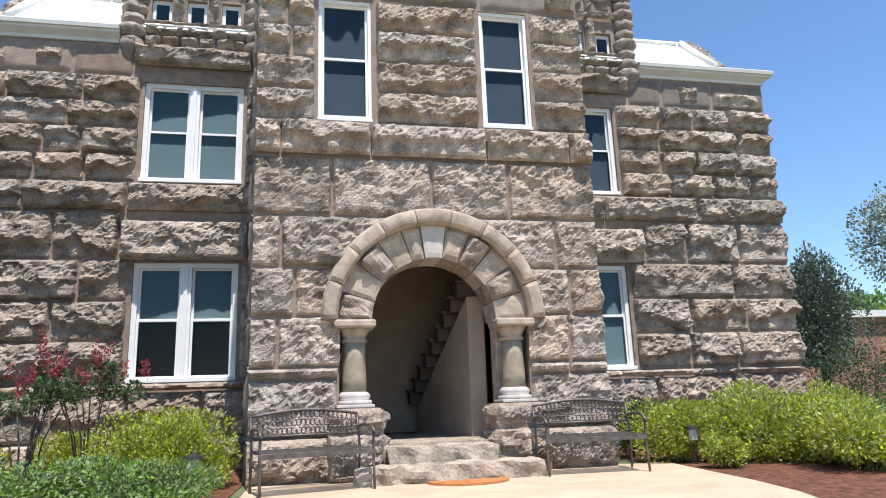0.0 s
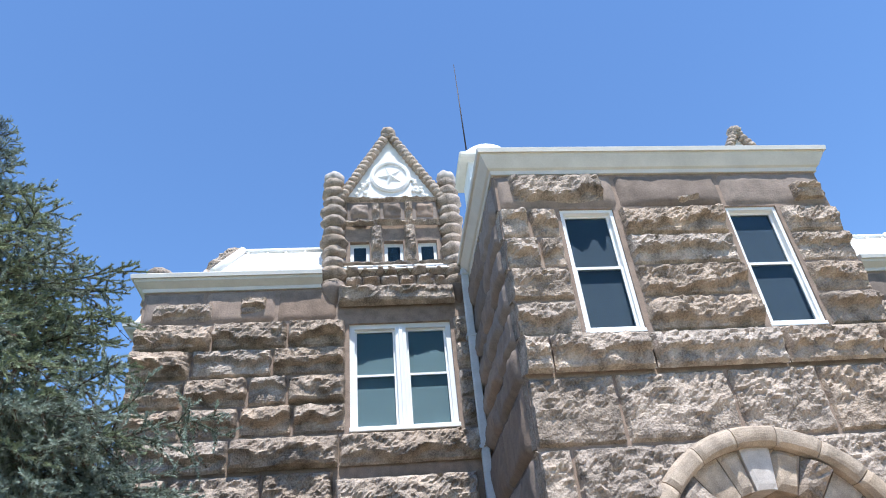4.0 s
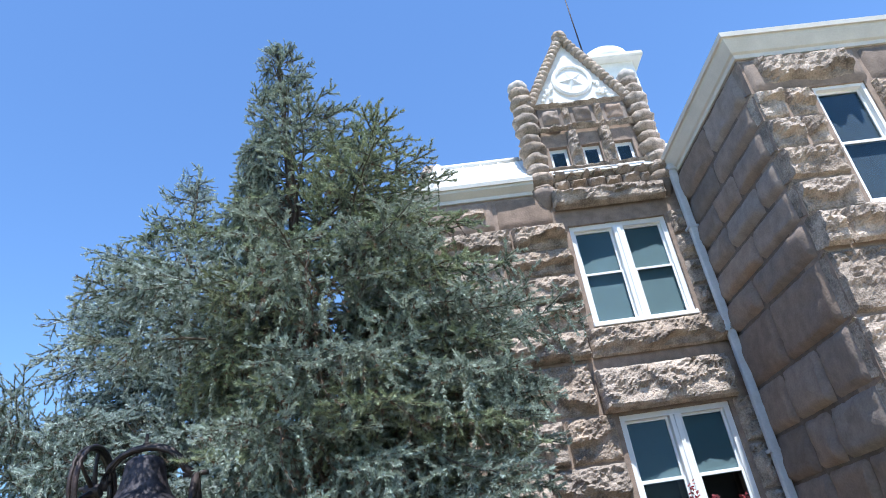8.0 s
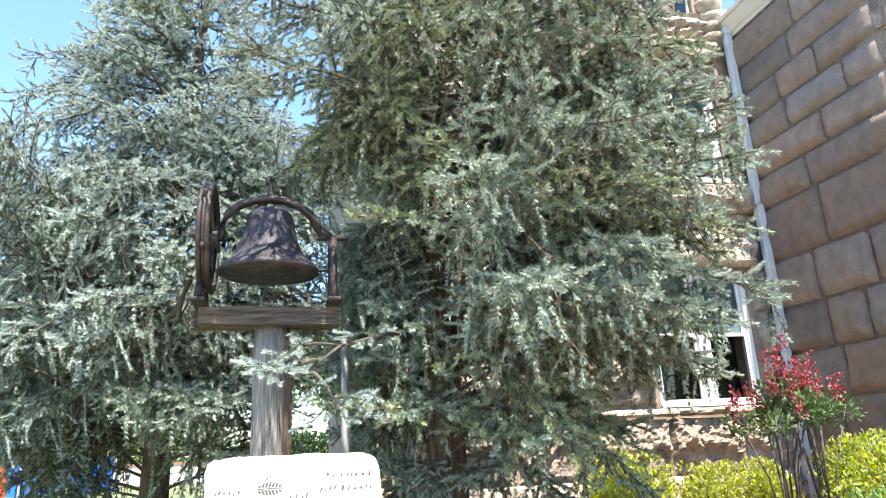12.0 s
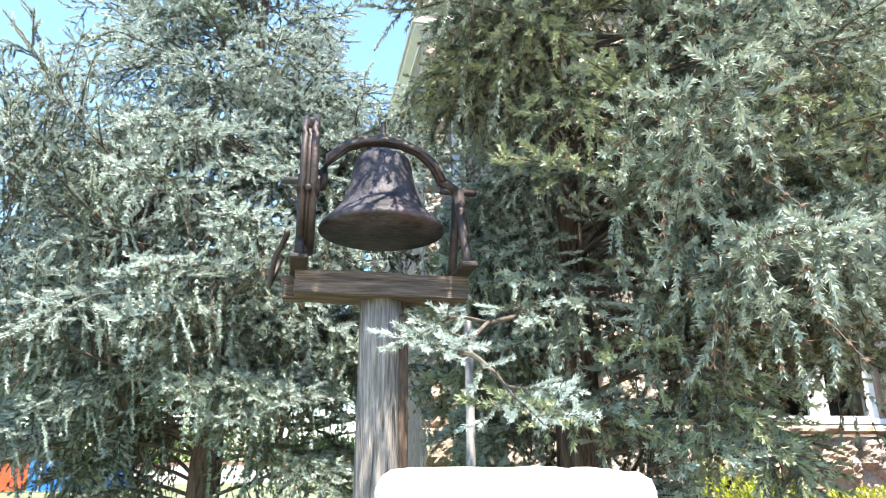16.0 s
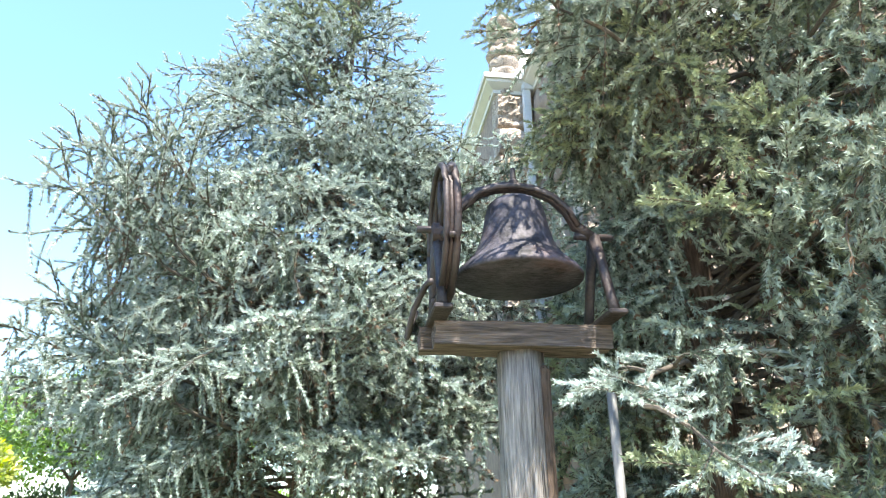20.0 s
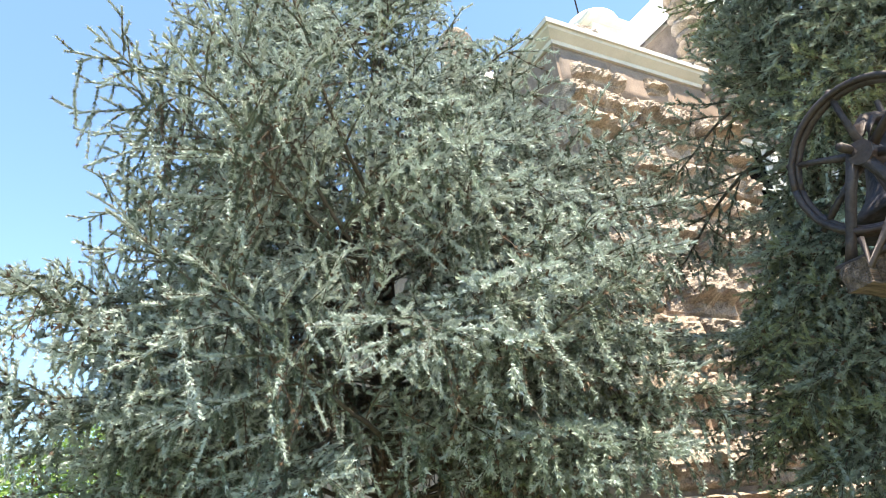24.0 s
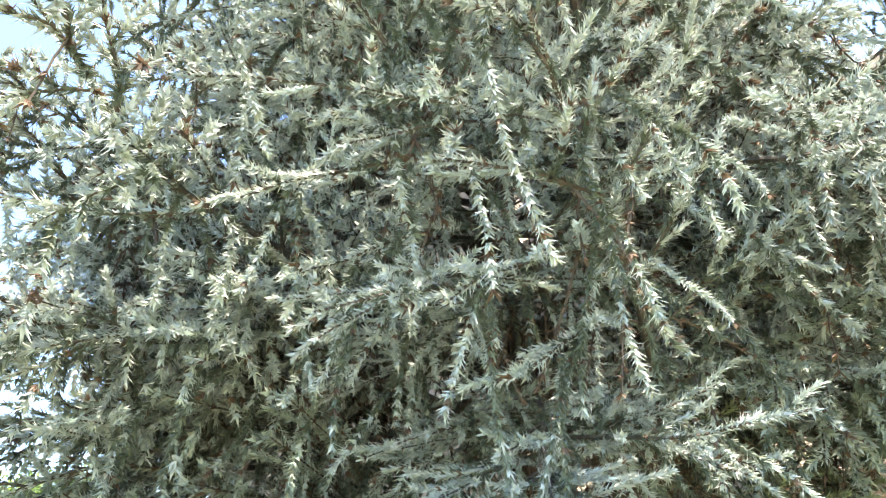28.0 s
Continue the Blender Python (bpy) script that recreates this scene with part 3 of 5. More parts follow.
# the wall round the arch, from its ring out to the square of the opening
spv, spf = [], []
N = 32
for j, (y_) in enumerate((0.0, 0.45)):
    for i in range(N + 1):
        q = math.pi * i / N
        c, s = math.cos(q), math.sin(q)
        k = 1.25 / max(abs(c), s, 1e-6)
        spv += [(-1.13 * c, y_, SPRING + 1.13 * s), (-k * c, y_, SPRING + k * s)]
for j in range(2):
    o = j * 2 * (N + 1)
    spf += [(o + 2 * i, o + 2 * i + 1, o + 2 * i + 3, o + 2 * i + 2) for i in range(N)]
mesh_object("spandrel", spv, spf, MORTAR, arch)
for s in (-1, 1):
    jamb = box(min(s * 0.8, s * 1.25), max(s * 0.8, s * 1.25), 0.28, 0.52, 0.62, SPRING)
    part("jamb", jamb, SANDSTONE, arch, bevel=0.01)
    jr = box(min(s * 1.12, s * 1.26), max(s * 1.12, s * 1.26), 0.0, 0.28, 0.62, SPRING)
    part("jamb", jr, MORTAR, arch)
    column = base("column", (s * 0.945, 0.08, 1.02), "short sandstone column with carved capital", "column", "entrance columns")
    part("shaft", lathe([(0.135, 0.17), (0.138, 0.3), (0.128, 0.55), (0.125, 0.72)], 28), COLUMN_STONE, column, smooth=True)
    part("base", lathe([(0.2, 0.03), (0.2, 0.075), (0.165, 0.09), (0.185, 0.12), (0.175, 0.15), (0.145, 0.175)], 28), PALE_STONE, column, smooth=True)
    part("plinth", box(-0.21, 0.21, -0.21, 0.2, 0.0, 0.035), PALE_STONE, column, bevel=0.008)
    part("necking", lathe([(0.127, 0.72), (0.15, 0.735), (0.15, 0.76), (0.13, 0.775), (0.135, 0.8), (0.165, 0.85), (0.2, 0.885)], 28), SANDSTONE, column, smooth=True)
    part("capital", box(-0.235, 0.235, -0.235, 0.2, 0.885, 0.975), SANDSTONE, column, bevel=0.02)
    ped = base("column_pedestal", (s * 0.95, 0.05, 0.24), "rough granite block under a column", "pedestal", "column pedestals")
    part("core", box(-0.3, 0.3, -0.25, 0.38, 0.0, 0.775), GRANITE, ped, bevel=0.03)
    x_in = s * 0.64
    for q0, q1, dd in ((0.24, 0.75, 0.1), (0.76, 1.0, 0.06)):
        b1 = rock("rough_face", None, s * 0.95 - 0.31, s * 0.95 + 0.31, q0, q1, front(-0.2), dd, GRANITE, s * q0 + 2)
        b2 = rock("rough_face", None, -0.2, 0.36, q0, q1, side(s * 0.95 - s * 0.3, -s), dd * 0.5, GRANITE, s * q1 + 5)
        for b in (b1, b2):
            b.parent, b.matrix_parent_inverse = ped, Matrix.Translation((-s * 0.95, -0.05, -0.24))


def rough_slab(name, x0, x1, y0, y1, z0, z1, label, seed, amp=0.02, mat=None):
    bm = bmesh.new()
    add_box(bm, x0, x1, y0, y1, z0, z1)
    for _ in range(5):
        bmesh.ops.subdivide_edges(bm, edges=[e_ for e_ in bm.edges if e_.calc_length() > 0.09], cuts=1, use_grid_fill=True)
    for v in bm.verts:
        p = v.co * 6 + Vector((seed, 0, 0))
        v.co += Vector((noise.noise(p), noise.noise(p + Vector((5, 5, 5))), 0.45 * noise.noise(p + Vector((9, 1, 5))))) * amp
        corner = sum(min(abs(c - lo), abs(c - hi)) < 0.03 for c, lo, hi in zip(v.co, (x0, y0, z0), (x1, y1, z1)))
        if corner >= 2:
            v.co += (Vector(((x0 + x1) / 2, (y0 + y1) / 2, (z0 + z1) / 2)) - v.co).normalized() * 0.02
    ob = part(name, bm, mat or STEPSTONE)
    return tagged(ob, label, "step", "entrance steps")


rough_slab("stone_step", -0.64, 0.62, -0.36, -0.06, 0.24, 0.6, "worn stone step under the arch", 3.0, 0.05)
rough_slab("stone_step", -0.98, 0.98, -0.78, -0.37, 0.2, 0.43, "broad rounded stone step on the patio", 8.0, 0.075)


# ---- stairs inside ----
stairs = base("staircase", (0, 1.9, 0.62), "shadowy staircase with a stepped underside climbing along the hall wall", "staircase")
for i in range(9):
    y, x, z = 0.95 - 0.235 * i, 0.08 + 0.045 * i, 0.42 + 0.168 * i
    part("step", box(x, 0.775, y - 0.25, y, z, z + 0.17), DARK_WOOD, stairs, bevel=0.008)
    part("tread", box(x - 0.025, 0.775, y - 0.27, y, z + 0.174, z + 0.21), DARK_WOOD, stairs)
side_wall = [(0.2, 0.72, 0.0), (0.56, -1.2, 0.0), (0.56, -1.2, 1.76), (0.2, 0.72, 0.38)]
back = [(0.775, y, z) for _, y, z in side_wall]
mesh_object("spandrel", side_wall + back, [(0, 1, 2, 3), (7, 6, 5, 4), (0, 4, 5, 1), (1, 5, 6, 2), (2, 6, 7, 3), (3, 7, 4, 0)], VESTIBULE, stairs)


# ---- cornices and roofs ----
def cornice(name, path, profile, mat, label):
    """A moulding along a run of wall tops, mitred at the corners."""
    offs = []
    for i, p in enumerate(path):
        ns = []
        for a_, b_ in ((i - 1, i), (i, i + 1)):
            if 0 <= a_ and b_ < len(path):
                d = (Vector(path[b_]) - Vector(path[a_])).normalized()
                ns.append(Vector((d.y, -d.x)))
        offs.append(ns[0] if len(ns) == 1 else (ns[0] + ns[1]) / (1 + ns[0].dot(ns[1])))
    vs = [(p[0] + o.x * u, p[1] + o.y * u, z) for p, o in zip(path, offs) for u, z in profile]
    n = len(profile)
    fs = [(i * n + j, i * n + (j + 1) % n, (i + 1) * n + (j + 1) % n, (i + 1) * n + j) for i in range(len(path) - 1) for j in range(n)]
    fs += [tuple(range(n))[::-1], tuple(range((len(path) - 1) * n, len(path) * n))]
    return tagged(mesh_object(name, vs, fs, mat), label, kind="structure")


CORNICE = [(-0.05, TOP - 0.01), (0.03, TOP - 0.01), (0.04, TOP + 0.04), (0.07, TOP + 0.06), (0.14, TOP + 0.19), (0.15, TOP + 0.23), (0.18, TOP + 0.23), (0.19, TOP + 0.29), (0.17, TOP + 0.31), (-0.05, TOP + 0.31)]
CORNICE_W = [(u, z - 0.08 if z > TOP + 0.1 else z) for u, z in CORNICE]
cornice("trim_cornice", [(-PX, WY + 0.4), (-PX, 0), (PX, 0), (PX, WY + 0.4)], CORNICE, TRIM, "cream painted cornice of the entrance bay")
cornice("trim_cornice", [(-7.38, 10), (-7.38, 3.9), (-WX, 3.9), (-WX, WY), (-4.32, WY)], CORNICE_W, TRIM, "cream painted cornice of the wing")
cornice("trim_cornice", [(4.32, WY), (WX, WY), (WX, 3.9), (7.38, 3.9), (7.38, 10)], CORNICE_W, TRIM, "cream painted cornice of the wing")
tagged(part("roof_porch", box(-PX - 0.1, PX + 0.1, -0.1, 3.6, TOP + 0.3, TOP + 0.35), ROOF_WHITE), "white flat roof of the entrance bay", kind="structure")


def mansard():
    lo = [(-7.45, 3.85), (-5.9, 3.85), (-5.9, 2.4), (5.9, 2.4), (5.9, 3.85), (7.45, 3.85), (7.45, 10.2), (-7.45, 10.2)]
    hi = [(-7.2, 4.2), (-5.65, 4.2), (-5.65, 3.05), (5.65, 3.05), (5.65, 4.6), (6.7, 4.9), (6.7, 9.2), (-6.7, 9.2)]
    vs = [(x, y, TOP + 0.25) for x, y in lo] + [(x, y, 7.68) for x, y in hi] + [(0, 6.4, 8.3)]
    n = len(lo)
    fs = [(i, (i + 1) % n, n + (i + 1) % n, n + i) for i in range(n)] + [(n + i, n + (i + 1) % n, 2 * n) for i in range(n)] + [tuple(range(n))[::-1]]
    ob = tagged(mesh_object("roof", vs, fs, ROOF_WHITE), "white coated metal roof behind the cornice", kind="structure")
    for s in (-1, 1):
        # standing seams and a ridge cap
        for i in range(5):
            x = s * (4.35 + 0.3 * i)
            f = (i * 0.3) / 1.6
            tube("roof_seam", [(x, 2.45, TOP + 0.29), (x, 3.04, 7.68)], 0.02, ROOF_WHITE, ob, 4)
        tube("hip_cap", [(s * 5.9, 2.4, TOP + 0.27), (s * 5.65, 3.05, 7.72)], 0.07, ROOF_WHITE, ob, 8)
        tube("ridge_cap", [(s * 5.65, 3.05, 7.7), (s * 4.3, 3.05, 7.7)], 0.05, ROOF_WHITE, ob, 8)
        part("flat_deck", box(min(s * 7.0, s * 5.92), max(s * 7.0, s * 5.92), 2.42, 3.84, TOP + 0.16, TOP + 0.225), ROOF_WHITE, ob)


mansard()


def knob(name, at, r, parent, seed, mat=None, squash=0.8):
    """A rough stone bead."""
    bm = bmesh.new()
    bmesh.ops.create_icosphere(bm, subdivisions=3, radius=r)
    for v in bm.verts:
        p = v.co.normalized() * 2.2 + Vector((seed * 7.7, seed, 0))
        v.co *= 1 + 0.16 * noise.noise(p) + 0.13 * (1 - 2 * abs(noise.noise(p * 2.6)))
        v.co.z *= squash
    ob = part(name, bm, mat or GRANITE, parent, smooth=True)
    ob.location = at
    return ob


for s in (-1, 1):
    finial = knob("roof_stone", (s * 6.35, 2.7, TOP + 0.31), 0.13, None, 3 + s, PALE_STONE)
    tagged(finial, "small rounded pale stone on the roof edge", "roof ornament", "roof stones")
    rk = rock("hip_stone", None, -0.12, 0.12, 6.86, 7.8, (lambda u, z, d, s=s: (s * (6.05 - 0.3 * (z - 6.86)) + u, 2.45 + 0.7 * (z - 6.86) - d, z)), 0.1, GRANITE, 4 + s)
    tagged(rk, "rough granite stone at the roof hip", "roof ornament", "roof stones")


def dormer(cx, seed):
    """The stone wall dormer: three small windows, carved panels, bead pinnacles and a plaster gable with a star."""
    r = random.Random(seed)
    th = base("wall_dormer", (cx, WY, 6.6), "stone wall dormer with bead pinnacles and white star gable", "dormer", "wall dormers")
    x0, x1, y = -0.76, 0.76, 0.0                       # local: x along, y back, z up from 6.6
    inv = Matrix.Translation((-cx, -WY, -6.6))

    def own(ob):
        ob.parent, ob.matrix_parent_inverse = th, inv
        return ob
    f = lambda yy: (lambda u, z, d: (cx + u, WY + yy - d, 6.6 + z))
    for zz in (0.04, 0.215):
        for a_, b_ in split(x0, x1, 0.2, 0.3, r):
            own(rock("small_stone", None, a_, b_, zz, zz + 0.17, f(-0.02), 0.07, GRANITE, r.random(), step=0.035))
    own(rock("sill_stone", None, x0 - 0.05, x1 + 0.05, 0.39, 0.46, f(-0.05), 0.05, GRANITE, r.random(), step=0.035))
    # body with three window openings
    xs = [-0.76, -0.68, -0.38, -0.15, 0.15, 0.38, 0.68, 0.76]
    for i, (a_, b_) in enumerate(zip(xs, xs[1:])):
        if i % 2 == 0:
            part("pier", box(a_, b_, 0.02, 0.3, 0.0, 1.69), MORTAR, th)
        else:
            part("apron", box(a_, b_, 0.022, 0.3, 0.0, 0.46), MORTAR, th)
            part("head", box(a_, b_, 0.022, 0.3, 0.88, 1.69), MORTAR, th)
    part("back", box(-0.76, 0.76, 1.9, 2.0, 0.0, 1.69), MORTAR, th)
    for s in (-0.74, 0.74):
        part("cheek", box(s - 0.02, s + 0.02, 0.3, 1.9, 0.0, 1.69), MORTAR, th)
    for c in (-0.53, 0.0, 0.53):
        w = part("window", box(c - 0.15, c + 0.15, 0.1, 0.16, 0.46, 0.88), WHITE, th)
        part("pane", box(c - 0.095, c + 0.095, 0.09, 0.1, 0.51, 0.8), NAVY, w)
        part("pane_glass", box(c - 0.095, c + 0.095, 0.082, 0.086, 0.51, 0.8), GLASS, w)
    for c in (-0.265, 0.265):
        own(rock("pillar", None, c - 0.1, c + 0.1, 0.46, 1.16, f(-0.01), 0.1, GRANITE, c + seed, step=0.03))
        own(rock("pillar", None, c - 0.08, c + 0.08, 1.24, 1.66, f(0.0), 0.07, GRANITE, c + seed + 2, step=0.03))
    for a_, b_ in ((-0.78, -0.27), (-0.27, 0.27), (0.27, 0.78)):
        own(rock("ledge_stone", None, a_, b_, 1.14, 1.25, f(-0.04), 0.08, GRANITE, a_ + seed, step=0.03))
        c = (a_ + b_) / 2
        panel = part("carved_panel", box(c - 0.2, c + 0.2, -0.01, 0.04, 1.27, 1.64), DRESSED, th, bevel=0.008)
        own(rock("panel_boss", None, c - 0.16, c + 0.16, 1.3, 1.6, f(-0.005), 0.045, DRESSED, c + seed, step=0.03))
    own(rock("ledge_stone", None, x0 - 0.04, x1 + 0.04, 1.63, 1.72, f(-0.03), 0.06, GRANITE, seed + 0.4, step=0.03))
    # gable
    g = [(-0.76, 0.0, 1.69), (0.76, 0.0, 1.69), (0.0, 0.0, 3.08)]
    vs = [(x, 0.02, z) for x, _, z in g] + [(x, 2.4, z) for x, _, z in g]
    mesh_object("gable", vs, [(0, 1, 2), (3, 5, 4), (0, 3, 4, 1), (1, 4, 5, 2), (2, 5, 3, 0)], PLASTER, th, "white plaster gable")
    disc = part("disc", lathe([(0.34, 0.0), (0.34, 0.03), (0.3, 0.05), (0.27, 0.04), (0.265, 0.012), (0.0, 0.012)], 40), PLASTER, th, smooth=False)
    disc.matrix_basis = pose(0, 0.02, 2.2, 90, 0, 0)
    star = []
    for i in range(10):
        q = math.pi * (0.5 + i / 5) + 0.35
        rr = 0.22 if i % 2 == 0 else 0.075
        star.append((rr * math.cos(q), rr * math.sin(q), 0.014))
    star.append((0, 0, 0.06))
    st = mesh_object("star", star, [(i, (i + 1) % 10, 10) for i in range(10)], PLASTER, th, "raised five-pointed star")
    st.matrix_basis = pose(0, 0.018, 2.2, 90, 0, 0)
    for i in range(26):
        q, side_ = r.random(), r.choice((-1, 1))
        zz = 1.76 + 0.35 * r.random()
        lim = 0.7 * (3.08 - zz) / 1.39 - 0.06
        k_ = knob("scroll_relief", (side_ * r.uniform(0.36, max(0.37, lim)), 0.012, zz), 0.035, th, i * 0.31, PLASTER, 1.0)
    for s in (-1, 1):
        for i in range(17):
            q = i / 16
            knob("gable_rope_stone", (s * (0.82 * (1 - q)), -0.01, 1.74 + 1.44 * q), 0.085 if i < 16 else 0.12, th, i * 1.7 + s * 3 + seed)
        pin = th
        for i in range(11):
            rr = 0.185 + 0.02 * math.sin(i * 2.3 + s) - (0.02 if i > 8 else 0)
            knob("pinnacle_stone", (s * 0.935, 0.03, 0.06 + 0.196 * i), rr, th, i * 2.1 + s + seed, squash=0.62)
        knob("pinnacle_cap", (s * 0.935, 0.03, 2.16), 0.15, th, 9 + s, PALE_STONE, 0.75)
        part("corbel", lathe([(0.03, -0.3), (0.1, -0.16), (0.17, -0.02), (0.19, 0.06)], 14), DRESSED, th, smooth=True).location = (s * 0.935, 0.03, 0)
    # white roof of the dormer
    vs = [(-0.86, 0.1, 1.7), (0.0, 0.1, 3.17), (0.86, 0.1, 1.7), (-0.86, 2.6, 1.7), (0.0, 2.6, 3.17), (0.86, 2.6, 1.7)]
    mesh_object("dormer_roof", vs, [(0, 1, 4, 3), (1, 2, 5, 4)], ROOF_WHITE, th)
    return th


dormer(-3.23, 5)
dormer(3.23, 8)
# pinnacle at the corner of the west end bay
pin = base("corner_pinnacle", (-7.2, 4.05, 6.6), "tall rough stone pinnacle at the end bay corner", "pinnacle")
for i in range(8):
    knob("pinnacle_stone", (0, 0, 0.1 + 0.17 * i), 0.21 + 0.02 * math.sin(i * 2.1), pin, i * 1.3, squash=0.6)
part("core", lathe([(0.16, 0.0), (0.16, 1.3)], 12), MORTAR, pin)

# roof lantern with its antenna
lan = base("roof_lantern", (-0.39, 7.6, 8.0), "white square roof lantern with a shallow dome", "roof lantern")
part("body", box(-0.55, 0.55, -0.55, 0.55, -0.6, 5.2), ROOF_WHITE, lan)
part("cornice", box(-0.8, 0.8, -0.8, 0.8, 5.2, 5.36), TRIM, lan, bevel=0.04)
part("dome", lathe([(0.74, 5.36), (0.74, 5.5), (0.68, 5.7), (0.52, 5.86), (0.28, 5.93), (0.0, 5.95)], 28), ROOF_WHITE, lan, smooth=True)
ant = tube("antenna", [(-0.85, 7.5, 13.5), (-0.88, 7.5, 17.55)], [0.024, 0.01], BLACK_IRON, None, 6)
tagged(ant, "thin dark whip antenna on the roof lantern", "antenna")
part("antenna_foot", lathe([(0.06, 0), (0.06, 0.45), (0.035, 0.5)], 10), BLACK_IRON, ant).location = (-0.85, 7.5, 13.36)


# ---- windows ----
def window(name, x0, x1, z0, z1, y, kind, double, label):
    th = base(name, ((x0 + x1) / 2, y, z0), label, "window", kind="structure")
    w, h = x1 - x0, z1 - z0
    X0, X1 = -w / 2, w / 2
    F = 0.07 if double else 0.042
    fr = bmesh.new()
    add_box(fr, X0, X0 + F, 0.03, 0.16, 0, h)
    add_box(fr, X1 - F, X1, 0.03, 0.16, 0, h)
    add_box(fr, X0 + F, X1 - F, 0.03, 0.16, h - F, h)
    part("window_frame", fr, WHITE, th)
    part("window_sill", box(X0 - 0.01, X1 + 0.01, -0.06 if double else 0.0, 0.16, -0.01, 0.055 if double else 0.04), WHITE, th, bevel=0.008)
    bays = [(X0 + F, -0.08), (0.08, X1 - F)] if double else [(X0 + F, X1 - F)]
    if double:
        part("mullion", box(-0.08, 0.08, 0.0, 0.15, 0.05, h - F), WHITE, th, bevel=0.006)
        part("mullion_strip", box(-0.03, 0.03, -0.02, -0.001, 0.06, h - F), WHITE, th, bevel=0.006)
    zm = h * 0.52
    for a_, b_ in bays:
        for lo, hi, yy in ((0.055, zm, 0.06), (zm - 0.02, h - F, 0.09)):
            s_ = bmesh.new()
            t = 0.032
            add_box(s_, a_, a_ + t, yy, yy + 0.03, lo, hi)
            add_box(s_, b_ - t, b_, yy, yy + 0.03, lo, hi)
            add_box(s_, a_ + t, b_ - t, yy, yy + 0.03, lo, lo + t)
            add_box(s_, a_ + t, b_ - t, yy, yy + 0.03, hi - t, hi)
            sash = part("sash", s_, WHITE, th)
            p = part("pane", box(a_ + t, b_ - t, yy + 0.012, yy + 0.016, lo + t, hi - t), GLASS, sash)
            p.visible_shadow = False
        if kind == "pale":
            part("blind", box(a_, b_, 0.125, 0.13, 0.02, h), BLIND, th)
        elif kind == "half":
            part("blind", box(a_, b_, 0.125, 0.13, h * 0.5, h), BLIND, th)
            # added sheet behind the lower sash, coloured like the room's darkness
            part("dark_room_sheet", box(a_, b_, 0.42, 0.425, 0.0, h * 0.55), DARK, th)
        else:
            part("blind", box(a_, b_, 0.125, 0.13, 0.02, h), NAVY, th)
    return th


count = 0
for s in (-1, 1):
    for (z0, z1), knd in ((UPPER, "pale" if s < 0 else "navy"), (LOWER, "half" if s < 0 else "pale")):
        count += 1
        window("window_%d" % count, *((-WIN[1], -WIN[0]) if s < 0 else WIN_E), z0, z1, WY + 0.02, knd, True,
               "white painted double sash window with %s" % {"pale": "pale green blinds", "half": "half lowered blinds", "navy": "dark blue blinds"}[knd])
for o in PWIN:
    count += 1
    window("window_%d" % count, o[0], o[1], o[2], o[3], -0.005, "navy", False, "tall white sash window with dark blue blind")


# ---- downpipes ----
def downpipe(x, y, z0, z1, label):
    th = base("downpipe", (x, y, z0), label, "downpipe", "downpipes")
    part("pipe", box(-0.055, 0.055, -0.045, 0.045, 0, z1 - z0 - 0.12), PIPE, th, bevel=0.012)
    part("elbow", box(-0.06, 0.12, -0.06, 0.05, z1 - z0 - 0.12, z1 - z0), PIPE, th, bevel=0.02)
    n = 4
    for i in range(n):
        part("strap", box(-0.075, 0.075, -0.052, 0.1, 0.6 + i * 1.6, 0.64 + i * 1.6), PIPE, th)
    return th


downpipe(-2.2, 2.33, 0.24, 6.78, "grey painted downpipe in the corner by the entrance bay")
downpipe(-6.97, 3.78, 0.2, 6.75, "grey painted downpipe in the corner by the end bay")
downpipe(2.2, 2.33, 0.24, 6.78, "grey painted downpipe in the corner by the entrance bay")


# ---- cedars ----
def unit(v):
    return v / np.maximum(np.linalg.norm(v, axis=-1, keepdims=True), 1e-9)


def needles(rng, pts, dirs, length, width, per, along=0.0):
    """Tapered needles, or with along small fans of them that lie like scales, round points of the shoots; returns vertices and faces."""
    n = len(pts)
    p, d = np.repeat(pts, per, 0), np.repeat(dirs, per, 0)
    r = unit(rng.normal(size=(n * per, 3)))
    out = unit(r - (r * d).sum(1, keepdims=True) * d)
    way = unit(out + d * rng.uniform(1.0 if along else 0.4, 2.0 if along else 1.4, (n * per, 1)) + np.array([0, 0, 0.12]))
    if along:
        across = unit(np.cross(d, out) + 0.3 * rng.normal(size=(n * per, 3))) * along * 0.5
    else:
        across = unit(np.cross(way, rng.normal(size=(n * per, 3)))) * width * 0.5
    ln = length * rng.uniform(0.6, 1.2, (n * per, 1)) * np.repeat(rng.uniform(0.8, 1.2, (n, 1)), per, 0)
    v = np.stack([p - across, p + across, p + way * ln], 1).reshape(-1, 3)
    return v, np.arange(len(v)).reshape(-1, 3)


